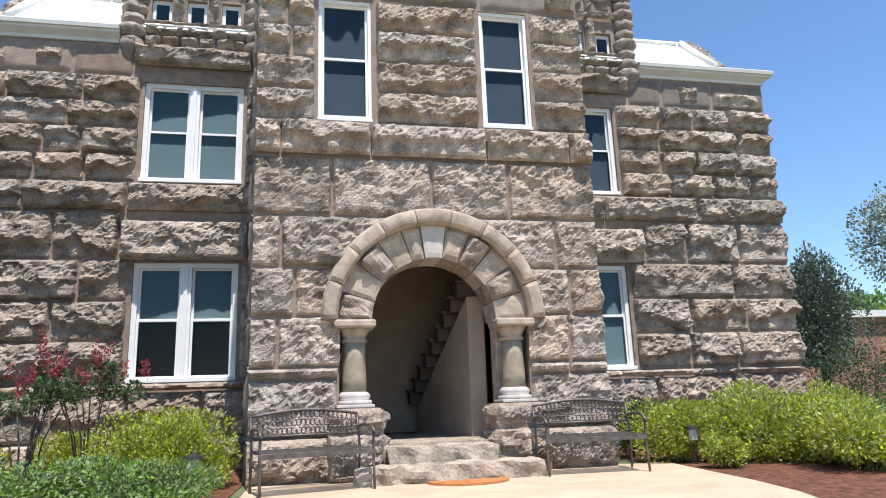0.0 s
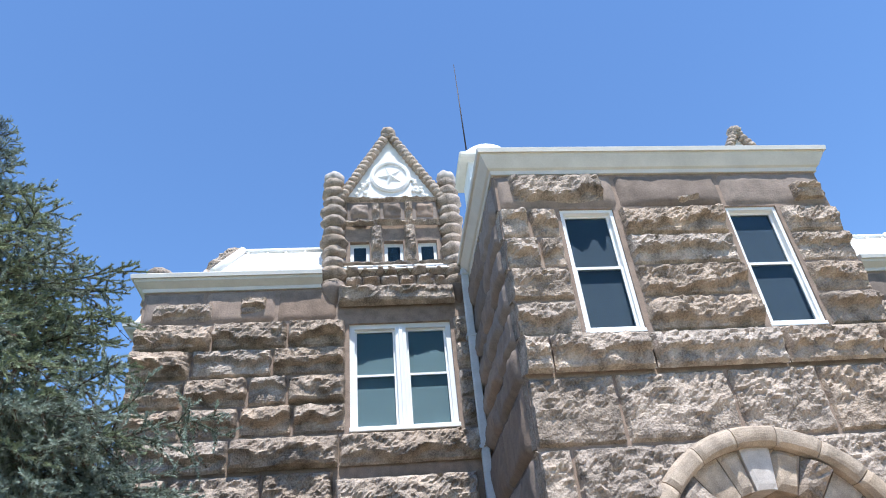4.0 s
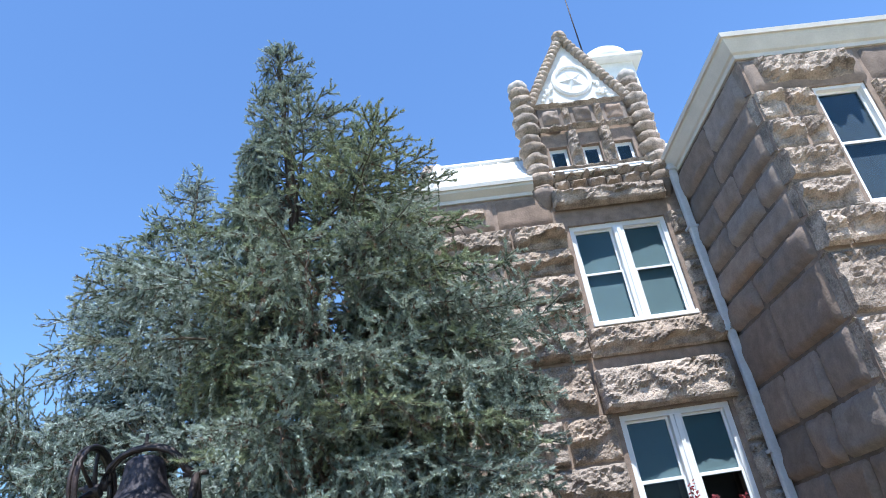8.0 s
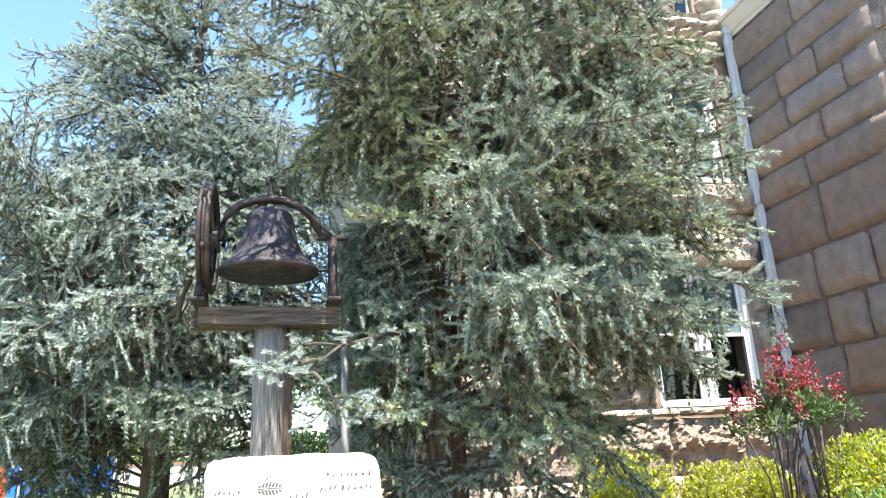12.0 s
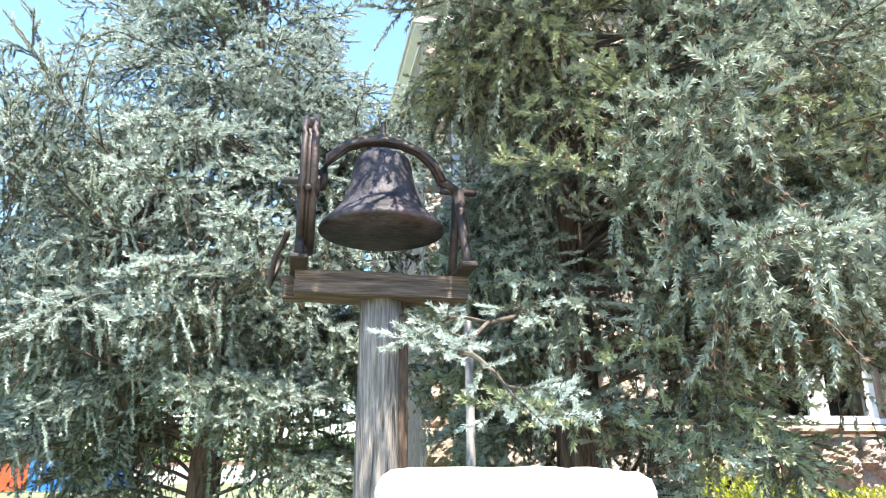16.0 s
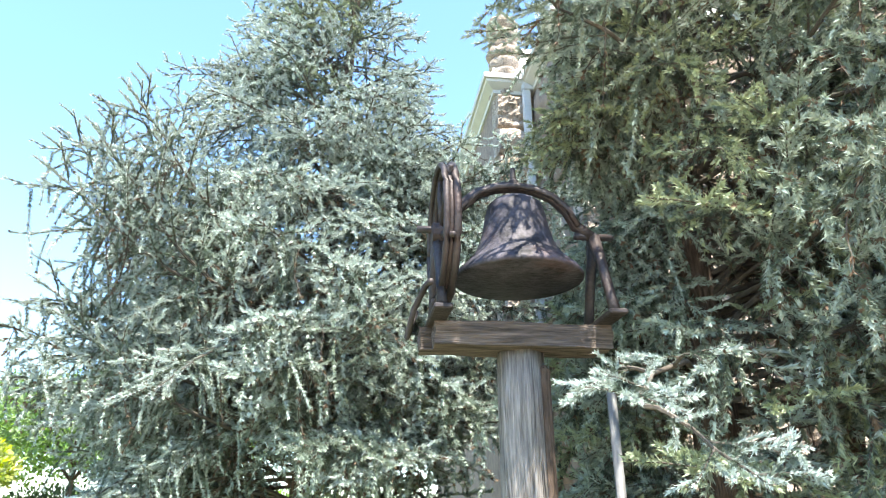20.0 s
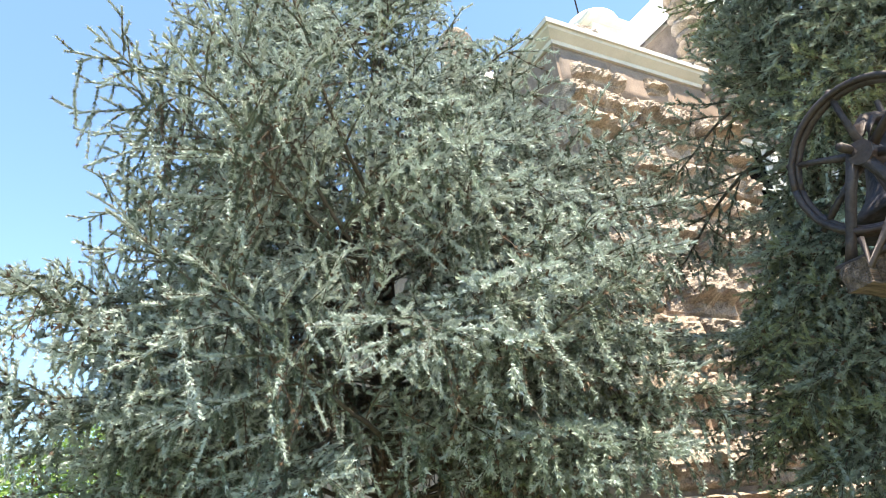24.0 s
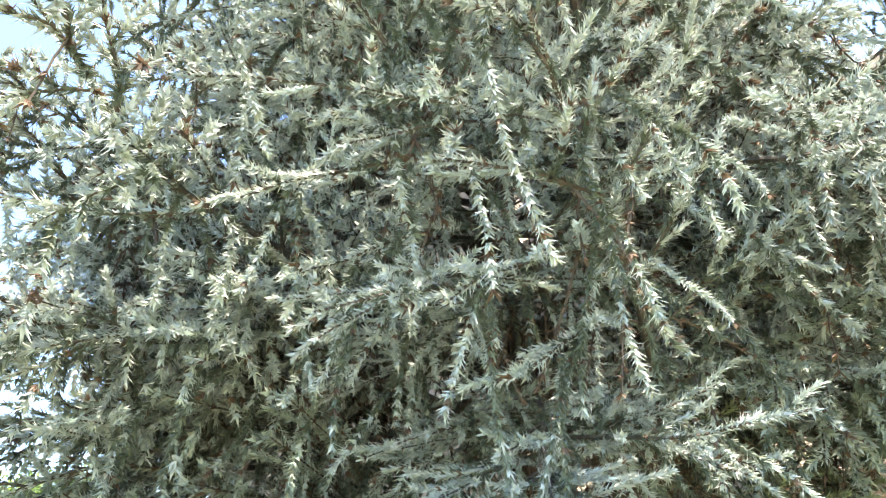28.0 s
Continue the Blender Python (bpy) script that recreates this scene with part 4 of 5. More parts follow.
def branch_mesh(name, length, seed, droop, hang, mat, dead=0.04, fine=1.0, coarse=1.0):
    """A cedar branch along +x: a flat fan of side branches with combs of upswept shoots, and limp twiglets hanging under it."""
    rng = np.random.RandomState(seed)
    vs, fs, mi = [], [], []
    tips_p, tips_d, tips_w = [], [], []

    def grow(start, d, ln, sag, wobble, step=0.05, lift=0.0):
        pts, dirs = [start], []
        n = max(2, int(ln / step))
        d = unit(d)
        for i in range(n):
            d = unit(d + np.array([0, 0, (-sag if i < 0.6 * n else lift - 0.3 * sag) / n]) + rng.normal(size=3) * wobble)
            dirs.append(d)
            pts.append(pts[-1] + d * ln / n)
        return np.array(pts), np.array(dirs + dirs[-1:])

    def wood(pts, r0, r1, sides):
        k = len(vs)
        v, f = tube_data([tuple(p) for p in pts], list(np.linspace(r0, r1, len(pts))), sides)
        vs.extend(v)
        fs.extend([tuple(i + k for i in q) for q in f])
        mi.extend([0] * len(f))

    def clothe(pts, dirs, spacing, skip=0.0, dry=0, shaded=0.0):
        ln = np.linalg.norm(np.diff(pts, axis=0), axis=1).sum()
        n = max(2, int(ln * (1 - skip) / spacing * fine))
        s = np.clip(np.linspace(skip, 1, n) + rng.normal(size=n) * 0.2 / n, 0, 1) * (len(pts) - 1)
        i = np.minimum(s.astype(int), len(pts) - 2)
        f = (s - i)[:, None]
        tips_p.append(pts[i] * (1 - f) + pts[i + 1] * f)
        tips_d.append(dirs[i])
        # the inner stretch of a shoot takes the needle colour with shade in it
        tips_w.append(np.where(np.linspace(skip, 1, n) + rng.normal(size=n) * 0.08 < shaded, 2, 0) if not dry else np.ones(n, int))

    def along(axis, dirs, s):
        k = min(int(s * (len(axis) - 1)), len(axis) - 2)
        f = s * (len(axis) - 1) - k
        return axis[k] * (1 - f) + axis[k + 1] * f, dirs[k]

    def shoots(axis, dirs, s0, gap, size):
        """Short upswept shoots to both sides of one axis, shorter towards its tip."""
        ln = np.linalg.norm(np.diff(axis, axis=0), axis=1).sum()
        n = max(1, int(ln * (1 - s0) / gap))
        for i in range(n):
            s = s0 + (1 - s0) * (i + 0.7 * rng.rand()) / n
            at, d = along(axis, dirs, s)
            side = unit(np.cross(d, np.array([0, 0, 1.0]))) * (1 if i % 2 else -1)
            sd = d * rng.uniform(0.55, 1.0) + side * rng.uniform(0.45, 1.0) + np.array([0, 0, rng.uniform(-0.05, 0.55)])
            p, q = grow(at, sd, size * rng.uniform(0.5, 1.35) * (1.2 - 0.65 * s), 0.15, 0.085, 0.035, 0.45)
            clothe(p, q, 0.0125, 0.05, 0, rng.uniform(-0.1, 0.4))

    def fringe(axis, dirs, s0, s1, per_metre, dry_to):
        """Limp twiglets that hang under one axis."""
        ln = np.linalg.norm(np.diff(axis, axis=0), axis=1).sum()
        for _ in range(int(ln * (s1 - s0) * per_metre + rng.rand())):
            s = s0 + (s1 - s0) * rng.rand()
            at, d = along(axis, dirs, s)
            td = d * rng.uniform(-0.1, 0.6) + np.array([0, 0, -0.8]) + rng.normal(size=3) * 0.3
            tl = min(0.42, 0.06 + (0.06 + 0.3 * hang) * rng.gamma(2.2, 0.5))
            p, q = grow(at, td, tl, 0.8, 0.12, 0.05)
            dry = int(s < dry_to and rng.rand() < 0.75)
            if dry:
                wood(p, 0.0035, 0.002, 3)
            # hanging twiglets get more of the shade-darkened needles
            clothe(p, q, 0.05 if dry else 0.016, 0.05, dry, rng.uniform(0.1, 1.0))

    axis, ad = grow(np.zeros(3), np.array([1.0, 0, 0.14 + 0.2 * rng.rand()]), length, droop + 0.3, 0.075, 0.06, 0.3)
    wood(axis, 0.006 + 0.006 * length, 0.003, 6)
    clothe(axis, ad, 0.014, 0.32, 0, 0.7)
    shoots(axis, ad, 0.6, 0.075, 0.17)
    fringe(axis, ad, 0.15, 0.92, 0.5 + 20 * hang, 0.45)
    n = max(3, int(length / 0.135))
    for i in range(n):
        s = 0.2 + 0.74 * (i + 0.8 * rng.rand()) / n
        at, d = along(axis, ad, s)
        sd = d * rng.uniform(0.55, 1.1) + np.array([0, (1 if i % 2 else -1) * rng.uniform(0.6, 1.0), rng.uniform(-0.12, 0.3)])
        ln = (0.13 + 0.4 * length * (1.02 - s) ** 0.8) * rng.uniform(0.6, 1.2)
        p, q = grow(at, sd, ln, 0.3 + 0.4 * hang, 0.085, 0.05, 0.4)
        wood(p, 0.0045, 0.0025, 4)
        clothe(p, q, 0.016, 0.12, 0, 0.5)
        shoots(p, q, 0.18, 0.066, 0.145)
        fringe(p, q, 0.1, 0.85, 15 * hang, 0.3)
    P, D, W = np.concatenate(tips_p), np.concatenate(tips_d), np.concatenate(tips_w)
    # a few rosettes are dry
    W[rng.rand(len(P)) < dead * 0.5] = 1
    for per, ln, wd, al in ((5, 0.029, 0.0, 0.0125), (6, 0.032, 0.0044, 0.0)):
        nv, nf = needles(rng, P, D, ln * coarse, wd * coarse, per, al * coarse)
        k = len(vs)
        vs.extend(map(tuple, nv.tolist()))
        fs.extend(map(tuple, (nf + k).tolist()))
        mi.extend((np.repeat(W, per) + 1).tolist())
    me = bpy.data.meshes.new(name)
    me.from_pydata(vs, [], fs)
    for m in (TWIG, mat, DEAD, NEEDLE_DARK):
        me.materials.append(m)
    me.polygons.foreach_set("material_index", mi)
    me["reach"] = float(max(axis[:, 0].max(), 0.3))
    me.update()
    return me


def cedar(name, at, height, radius, count, meshes, seed, label, avoid=None, lean=(0, 0), low=0.35, extra=(), gap=None, thin_az=None, near=None, shaded=None, weep=1.0, curtain=None):
    """A cedar: tapered trunk, and branches in loose whorls that shorten upwards."""
    r = random.Random(seed)
    th = base(name, at, label, "tree", "blue cedars")
    pts = [(lean[0] * q * q, lean[1] * q * q, height * 0.97 * q) for q in [i / 12 for i in range(13)]]
    vs, fs = tube_data(pts, [0.15 * (1 - q / 12.6) ** 0.8 * (1.25 if q == 0 else 1) for q in range(13)], 12)
    mesh_object("trunk", vs, fs, BARK, th, smooth=True)
    spots = []
    for i in range(count):
        z = low + (height - low) * ((i + r.random() * 0.8) / count) ** 0.9
        # whorls: most branches gather at levels a hand's length apart
        z = z if r.random() < 0.25 else low + round((z - low) / 0.34) * 0.34 + r.uniform(-0.05, 0.05)
        spots.append((z, i * 2.39996 + r.uniform(-0.5, 0.5), r.choice((0.6, 0.8, 0.95, 1.05, 1.14)) * r.uniform(0.93, 1.07)))
    for n_, a0, a1, z0, z1 in extra:
        spots += [(r.uniform(z0, z1), radians(r.uniform(a0, a1)), r.uniform(0.85, 1.08)) for _ in range(n_)]
    for z, az, reach in spots:
        q = (z - low) / (height - low)
        want = radius(z) * reach
        tx, ty = lean[0] * (z / height) ** 2, lean[1] * (z / height) ** 2
        if avoid:
            want = avoid(at[0] + tx, at[1] + ty, z, az, want)
        if want < 0.12 or (thin_az and thin_az[0] < math.degrees(az) % 360 < thin_az[1] and z < 5 and r.random() < 0.8):
            continue
        kind = "low" if r.random() < weep * (0.85 if z < 2.4 else 0.45 if z < 3.4 else 0.06) else "high"
        if curtain and curtain[0] < math.degrees(az) % 360 < curtain[1] and z > 2.0:
            kind = "low"
        if gap and z < gap[2] and abs((math.degrees(az) - gap[0] + 180) % 360 - 180) < gap[1]:
            if z < 2.1:
                continue
            kind = "high"
        # branches below 1.9 m take darker needles, painting in the crown's shade
        pick = near[2] if near and near[0] < math.degrees(az) % 360 < near[1] and z < 4.2 else shaded if shaded and z < 1.9 else meshes
        base_l = min(pick[kind], key=lambda v: abs(v[0] - want) + 0.22 * r.random())
        me = base_l[1]
        ob = new("branch", me)
        ob.parent = th
        k = want / me["reach"]
        tilt = (-4 - 8 * weep + 14 * q + r.uniform(-14, 14)) if kind == "high" else r.uniform(-16, 10)
        if q > 0.9:
            tilt += 18
        k2 = max(0.8, min(1.25, k))
        ob.matrix_basis = pose(tx, ty, z, r.uniform(-14, 14), -tilt, math.degrees(az)) @ Matrix.Diagonal((k, k2, k2, 1))
    # leading shoot
    ob = new("branch", meshes["high"][0][1])
    ob.parent = th
    ob.matrix_basis = pose(lean[0], lean[1], height - 0.55, 0, -84, 20)
    return th


blue = {"high": [(0.6, branch_mesh("cedar_branch", 0.6, 1, 0.1, 0.0, NEEDLE)), (1.0, branch_mesh("cedar_branch", 1.0, 2, 0.25, 0.1, NEEDLE)),
                 (1.0, branch_mesh("cedar_branch", 1.0, 3, 0.2, 0.1, NEEDLE_GREEN)), (1.5, branch_mesh("cedar_branch", 1.5, 4, 0.35, 0.2, NEEDLE)),
                 (1.5, branch_mesh("cedar_branch", 1.5, 5, 0.3, 0.15, NEEDLE)), (2.1, branch_mesh("cedar_branch", 2.1, 6, 0.4, 0.25, NEEDLE)), (2.05, branch_mesh("cedar_branch", 2.05, 8, 0.35, 0.2, NEEDLE)), (1.8, branch_mesh("cedar_branch", 1.8, 9, 0.3, 0.25, NEEDLE))],
        "low": [(0.8, branch_mesh("cedar_branch", 0.8, 11, 0.3, 0.6, NEEDLE, 0.1)), (1.3, branch_mesh("cedar_branch", 1.3, 12, 0.35, 0.5, NEEDLE, 0.1)),
                (1.8, branch_mesh("cedar_branch", 1.8, 13, 0.3, 0.6, NEEDLE, 0.12)), (2.4, branch_mesh("cedar_branch", 2.3, 18, 0.3, 0.5, NEEDLE, 0.1))]}


def recolour(kinds, mats):
    """The same branches in the needle colours of another tree."""
    out = {}
    for kind, items in kinds.items():
        out[kind] = []
        for i, (ln, me) in enumerate(items):
            me = me.copy()
            me.materials[1] = mats[i % len(mats)]
            out[kind].append((ln, me))
    return out


green = recolour(blue, [NEEDLE_DEEP, NEEDLE_GREEN, NEEDLE_DEEP])
fine_blue = {"high": [(1.0, branch_mesh("cedar_branch", 1.0, 71, 0.25, 0.15, NEEDLE, 0.05, 1.8, 0.7)), (1.6, branch_mesh("cedar_branch", 1.6, 72, 0.35, 0.2, NEEDLE, 0.05, 1.8, 0.7)),
                      (2.1, branch_mesh("cedar_branch", 2.1, 73, 0.4, 0.25, NEEDLE, 0.05, 1.8, 0.7))],
             "low": [(1.2, branch_mesh("cedar_branch", 1.2, 74, 0.3, 0.55, NEEDLE_DEEP, 0.12, 1.8, 0.7)), (2.0, branch_mesh("cedar_branch", 2.0, 75, 0.35, 0.55, NEEDLE, 0.12, 1.8, 0.7))]}


def profile(pairs):
    return lambda z: float(np.interp(z, [p[0] for p in pairs], [p[1] for p in pairs]))


BELL = Vector((-8.48, -1.08))


def clear_bell(x, y, z, az, want):
    """Keeps branches out of the space round the bell and in front of it."""
    for s in (1.0, 0.85, 0.7, 0.55, 0.4):
        L = want * s
        ok = True
        for f in (0.5, 0.75, 1.0):
            q = Vector((x + math.cos(az) * L * f, y + math.sin(az) * L * f))
            if z < 3.3 and q.y < BELL.y + 0.25 and abs(q.x - BELL.x) < 0.62 and (z > 1.0 or q.y > -1.6):
                ok = False
        if ok:
            return L
    return 0


def clear_walk(x, y, z, az, want):
    """Keeps branches of the second cedar off the camera's way and off the wall."""
    if z < 1.55 and 186 < math.degrees(az) % 360 < 292:
        return 0
    if 2.9 < z < 4.8 and 164 < math.degrees(az) % 360 < 208:
        want *= 0.76
    if z > 4.8 and 150 < math.degrees(az) % 360 < 240:
        want *= 1.25
    L = want * (1 + (0.04 if z < 3.6 else 0.0) * max(0.0, math.cos(az - radians(150))) ** 2) * (1 - (0.22 if z > 4 else 0) * max(0.0, math.cos(az)))
    while L > 0.2:
        q = Vector((x + math.cos(az) * L, y + math.sin(az) * L))
        if (q - Vector((-11.85, -0.25))).length > 0.95 and not (q.x > -7.0 and q.y > 2.3):
            return L
        L -= 0.1
    return 0


def clear_both(x, y, z, az, want):
    """The first cedar is thin on its west side, towards the bell."""
    L = clear_bell(x, y, z, az, min(want, (1.2 if z < 3.0 else 0.85) if math.sin(az) > 0 and math.cos(az) < 0.1 else 9) * (1 - (0.62 if z < 3.2 else 0.52) * max(0.0, math.cos(az - radians(205))) ** 1.2))
    while L > 0.3 and y + math.sin(az) * L > 2.3:
        L -= 0.1
    return L


r1 = profile([(0.3, 0.5), (1.0, 1.05), (1.6, 1.7), (2.3, 1.9), (3.0, 2.05), (3.6, 2.05), (4.3, 1.75), (5.1, 1.1), (5.6, 0.68), (6.1, 0.38), (6.5, 0.2)])
r2 = profile([(0.3, 0.9), (1.2, 1.7), (2.0, 2.05), (3.0, 2.1), (4.1, 1.75), (5.5, 1.2), (6.4, 0.75), (7.1, 0.35), (7.6, 0.15)])
cedar("cedar_tree", (-7.3, -0.45, 0.0), 6.6, r1, 190, green, 21, "large blue cedar with silvery needles beside the bell", clear_both, (-0.15, -0.45), extra=((26, -75, 15, 2.0, 4.8), (20, 92, 165, 1.3, 4.4), (14, 95, 175, 0.6, 2.0), (22, 110, 200, 2.0, 4.6), (16, -85, -5, 1.3, 2.4), (12, 206, 248, 3.4, 5.2), (16, 0, 360, 3.4, 6.2)), weep=0.45, curtain=(140, 250))
cedar("cedar_tree", (-9.55, 2.15, -0.2), 7.65, r2, 185, blue, 22, "large weeping blue cedar with silvery needles on the lawn", clear_walk, (0.32, -0.1), 1.0, extra=((26, 150, 260, 1.6, 4.6), (20, 138, 198, 0.9, 3.4), (10, 165, 214, 1.1, 1.8), (10, 225, 300, 2.6, 5.0), (14, 120, 330, 4.5, 7.0), (12, 280, 350, 1.2, 3.2), (26, 275, 350, 2.0, 4.7)), gap=(222, 12, 2.8), thin_az=(10, 118), near=(188, 262, fine_blue), shaded=green)
# the low limb whose sprays reach in front of the bell post, and two limbs above the bell
first = bpy.data.objects["cedar_tree"]
home = Matrix.Translation((7.3, 0.45, 0.0))
spray = [(0.5, branch_mesh("cedar_branch", 0.5, 91, 0.3, 0.0, NEEDLE, 0.02, 1.5, 0.75)), (0.62, branch_mesh("cedar_branch", 0.62, 92, 0.5, 0.0, NEEDLE, 0.02, 1.5, 0.75))]
limb = tube("limb", [(-7.36, -0.62, 1.78), (-7.75, -1.1, 1.8), (-8.1, -1.5, 1.66), (-8.28, -1.78, 1.5)], [0.02, 0.014, 0.009, 0.006], TWIG, first, 6)
limb.matrix_parent_inverse = home
for at, roll_, tilt, az, k, me in (((-8.08, -1.47, 1.67), 10, -6, 221, 1.1, spray[0][1]), ((-8.22, -1.66, 1.57), -20, -14, 248, 1.0, spray[1][1]), ((-8.26, -1.76, 1.5), 25, -30, 300, 0.8, spray[1][1]),
                                   ((-7.9, -1.28, 1.74), 0, -2, 262, 0.9, spray[0][1]), ((-7.42, -0.75, 3.35), 0, 4, 231, 1.0, blue["high"][3][1]), ((-7.45, -0.78, 3.75), 8, 8, 222, 0.95, blue["high"][4][1]), ((-7.42, -0.72, 3.1), -8, 8, 219, 0.85, green["high"][5][1]), ((-7.42, -0.75, 3.95), 5, 2, 217, 0.85, green["high"][6][1])):
    b = new("branch", me)
    b.parent, b.matrix_parent_inverse = first, home
    b.matrix_basis = pose(*at, roll_, -tilt, az) @ Matrix.Diagonal((k, 1.0, 1.0, 1))


# ---- bell on its post ----
post = base("bell_post", (-8.455, -0.93, -0.3), "thick weathered grey wooden post under the bell", "post")
bm = lathe([(0.15, 0.0), (0.12, 0.3), (0.108, 1.2), (0.104, 1.9), (0.102, 2.155)], 22)
for v in bm.verts:
    q = math.atan2(v.co.y, v.co.x)
    f = 1 + 0.06 * math.sin(q * 5 + v.co.z) + 0.04 * math.sin(q * 11 + 2 * v.co.z)
    v.co.x *= f
    v.co.y *= f
part("trunk", bm, OLD_WOOD, post, smooth=True)
part("split_side", box(0.06, 0.125, -0.06, 0.03, 0.1, 2.1), BARK, post, bevel=0.02)
beam = base("bell_beam", (-8.47, -0.98, 1.855), "weathered split wooden beam across the post", "beam")
for x0, x1, y0, y1, z0, z1 in ((-0.39, 0.4, -0.11, 0.0, 0.0, 0.105), (-0.44, 0.38, 0.004, 0.11, 0.0, 0.1)):
    b = bmesh.new()
    add_box(b, x0, x1, y0, y1, z0, z1)
    bmesh.ops.subdivide_edges(b, edges=b.edges[:], cuts=5, use_grid_fill=True)
    for v in b.verts:
        v.co += Vector((noise.noise(v.co * 25), noise.noise(v.co * Vector((3, 20, 20))), noise.noise(v.co * 21 + Vector((4, 4, 4))))) * 0.01
    part("plank", b, BEAM_WOOD, beam)

bell = base("iron_bell", (-8.475, -1.06, 1.96), "rusty cast iron school bell in its yoke", "bell")
out = [(0.283, 0.195), (0.292, 0.2), (0.292, 0.212), (0.276, 0.236), (0.238, 0.272), (0.198, 0.318), (0.17, 0.38), (0.152, 0.45), (0.14, 0.52), (0.127, 0.565), (0.095, 0.592), (0.035, 0.602)]
inn = [(0.283, 0.196), (0.268, 0.222), (0.226, 0.265), (0.186, 0.312), (0.158, 0.375), (0.14, 0.445), (0.128, 0.51), (0.1, 0.56), (0.035, 0.575)]
shell = part("shell", lathe(out, 48), IRON, bell, smooth=True)
part("inner_face", lathe(inn[::-1], 48), RUST, shell, "rusty brown inside of the bell", smooth=True)
part("clapper", lathe([(0.012, 0.56), (0.012, 0.33), (0.04, 0.3), (0.045, 0.27), (0.03, 0.24)], 14), BLACK_IRON, bell, smooth=True)
yoke = [(-0.29, 0, 0.4), (-0.285, 0, 0.48), (-0.25, 0, 0.56), (-0.18, 0, 0.625), (-0.09, 0, 0.66), (0, 0, 0.67), (0.09, 0, 0.66), (0.18, 0, 0.625), (0.25, 0, 0.56), (0.29, 0, 0.48), (0.36, 0, 0.43)]
tube("yoke", yoke, 0.028, BLACK_IRON, bell, 8)
tube("yoke_rib", [(x, -0.035, z - 0.01) for x, _, z in yoke[1:-1]], 0.014, BLACK_IRON, bell, 6)
part("yoke_bolt", lathe([(0.025, 0.66), (0.025, 0.7), (0.014, 0.71), (0.012, 0.77)], 10), BLACK_IRON, bell)
for s in (-1, 1):
    tube("axle", [(s * 0.28, 0, 0.43), (s * 0.46, 0, 0.43)], 0.018, BLACK_IRON, bell, 8)
    xo = s * 0.37
    for yy in (-0.2, 0.2):
        tube("stand_leg", [(xo, 0, 0.43), (xo, yy * 0.35, 0.28), (xo, yy * 0.7, 0.1), (xo, yy * 0.85, 0.02)], [0.03, 0.024, 0.022, 0.026], BLACK_IRON, bell, 6)
    part("stand_foot", box(xo - 0.04, xo + 0.04, -0.22, 0.22, -0.003, 0.02), BLACK_IRON, bell, bevel=0.006)
# the rope wheel
wheel = new("wheel")
wheel.parent = bell
wheel.location = (-0.325, -0.03, 0.4)
wheel["label"] = "tall spoked rusty iron rope wheel"
R = 0.31
ring = [(0, R * math.cos(2 * math.pi * i / 48), R * math.sin(2 * math.pi * i / 48)) for i in range(49)]
tube("rim", ring, 0.017, BLACK_IRON, wheel, 8)
tube("rim", [(-0.045, y_ * 0.99, z_ * 0.99) for _, y_, z_ in ring], 0.014, BLACK_IRON, wheel, 8)
tube("rope_groove", [(-0.022, y_ * 0.95, z_ * 0.95) for _, y_, z_ in ring], 0.016, BLACK_IRON, wheel, 6)
for i in range(6):
    q = 2 * math.pi * i / 6 + 0.4
    tube("spoke", [(-0.02, 0.04 * math.cos(q), 0.04 * math.sin(q)), (-0.03, 0.2 * math.cos(q), 0.2 * math.sin(q)), (-0.02, 0.34 * math.cos(q), 0.34 * math.sin(q))], [0.02, 0.013, 0.014], BLACK_IRON, wheel, 6)
hub = part("hub", lathe([(0.05, -0.05), (0.05, 0.05)], 16), BLACK_IRON, wheel)
hub.matrix_basis = pose(-0.02, 0, 0, 0, 90, 0)
rope = tube("bell_rope", [(-8.93, -1.0, 2.02), (-8.97, -1.02, 1.9), (-8.95, -1.1, 2.0), (-8.9, -1.14, 2.1), (-8.9, -1.3, 2.06)], 0.014, BLACK_IRON, None, 6)
tagged(rope, "dark looped cable tied beside the bell wheel", "cable")
con = tube("conduit", [(-8.02, -0.88, -0.2), (-8.02, -0.88, 1.8)], 0.022, GREY_PIPE, None, 10)
tagged(con, "grey metal conduit standing behind the bell post", "pipe")


# ---- engraved stone ----
def boulder(x0, x1, y0, y1, z0, z1):
    bm = bmesh.new()
    add_box(bm, x0, x1, y0, y1, z0, z1)
    for _ in range(6):
        bmesh.ops.subdivide_edges(bm, edges=[e_ for e_ in bm.edges if e_.calc_length() > 0.05], cuts=1, use_grid_fill=True)
    c = Vector(((x0 + x1) / 2, (y0 + y1) / 2, (z0 + z1) / 2))
    h = Vector(((x1 - x0) / 2, (y1 - y0) / 2, (z1 - z0) / 2))
    for v in bm.verts:
        d = v.co - c
        lim = [h[i] - 0.05 for i in range(3)]
        inner = Vector([max(-lim[i], min(lim[i], d[i])) for i in range(3)])
        o = d - inner
        if o.length > 0.05:
            o = o.normalized() * 0.05
        v.co = c + inner + o
        n_ = v.co * 9
        v.co += Vector((noise.noise(n_), noise.noise(n_ + Vector((3, 3, 3))), noise.noise(n_ + Vector((8, 2, 3))))) * 0.012
    return bm


stone = part("memorial_stone", boulder(-8.63, -8.055, -2.7, -2.35, -0.32, 1.125), WHITE_GRANITE, None, smooth=True)
tagged(stone, "upright white granite block with small engraved marks", "memorial stone")


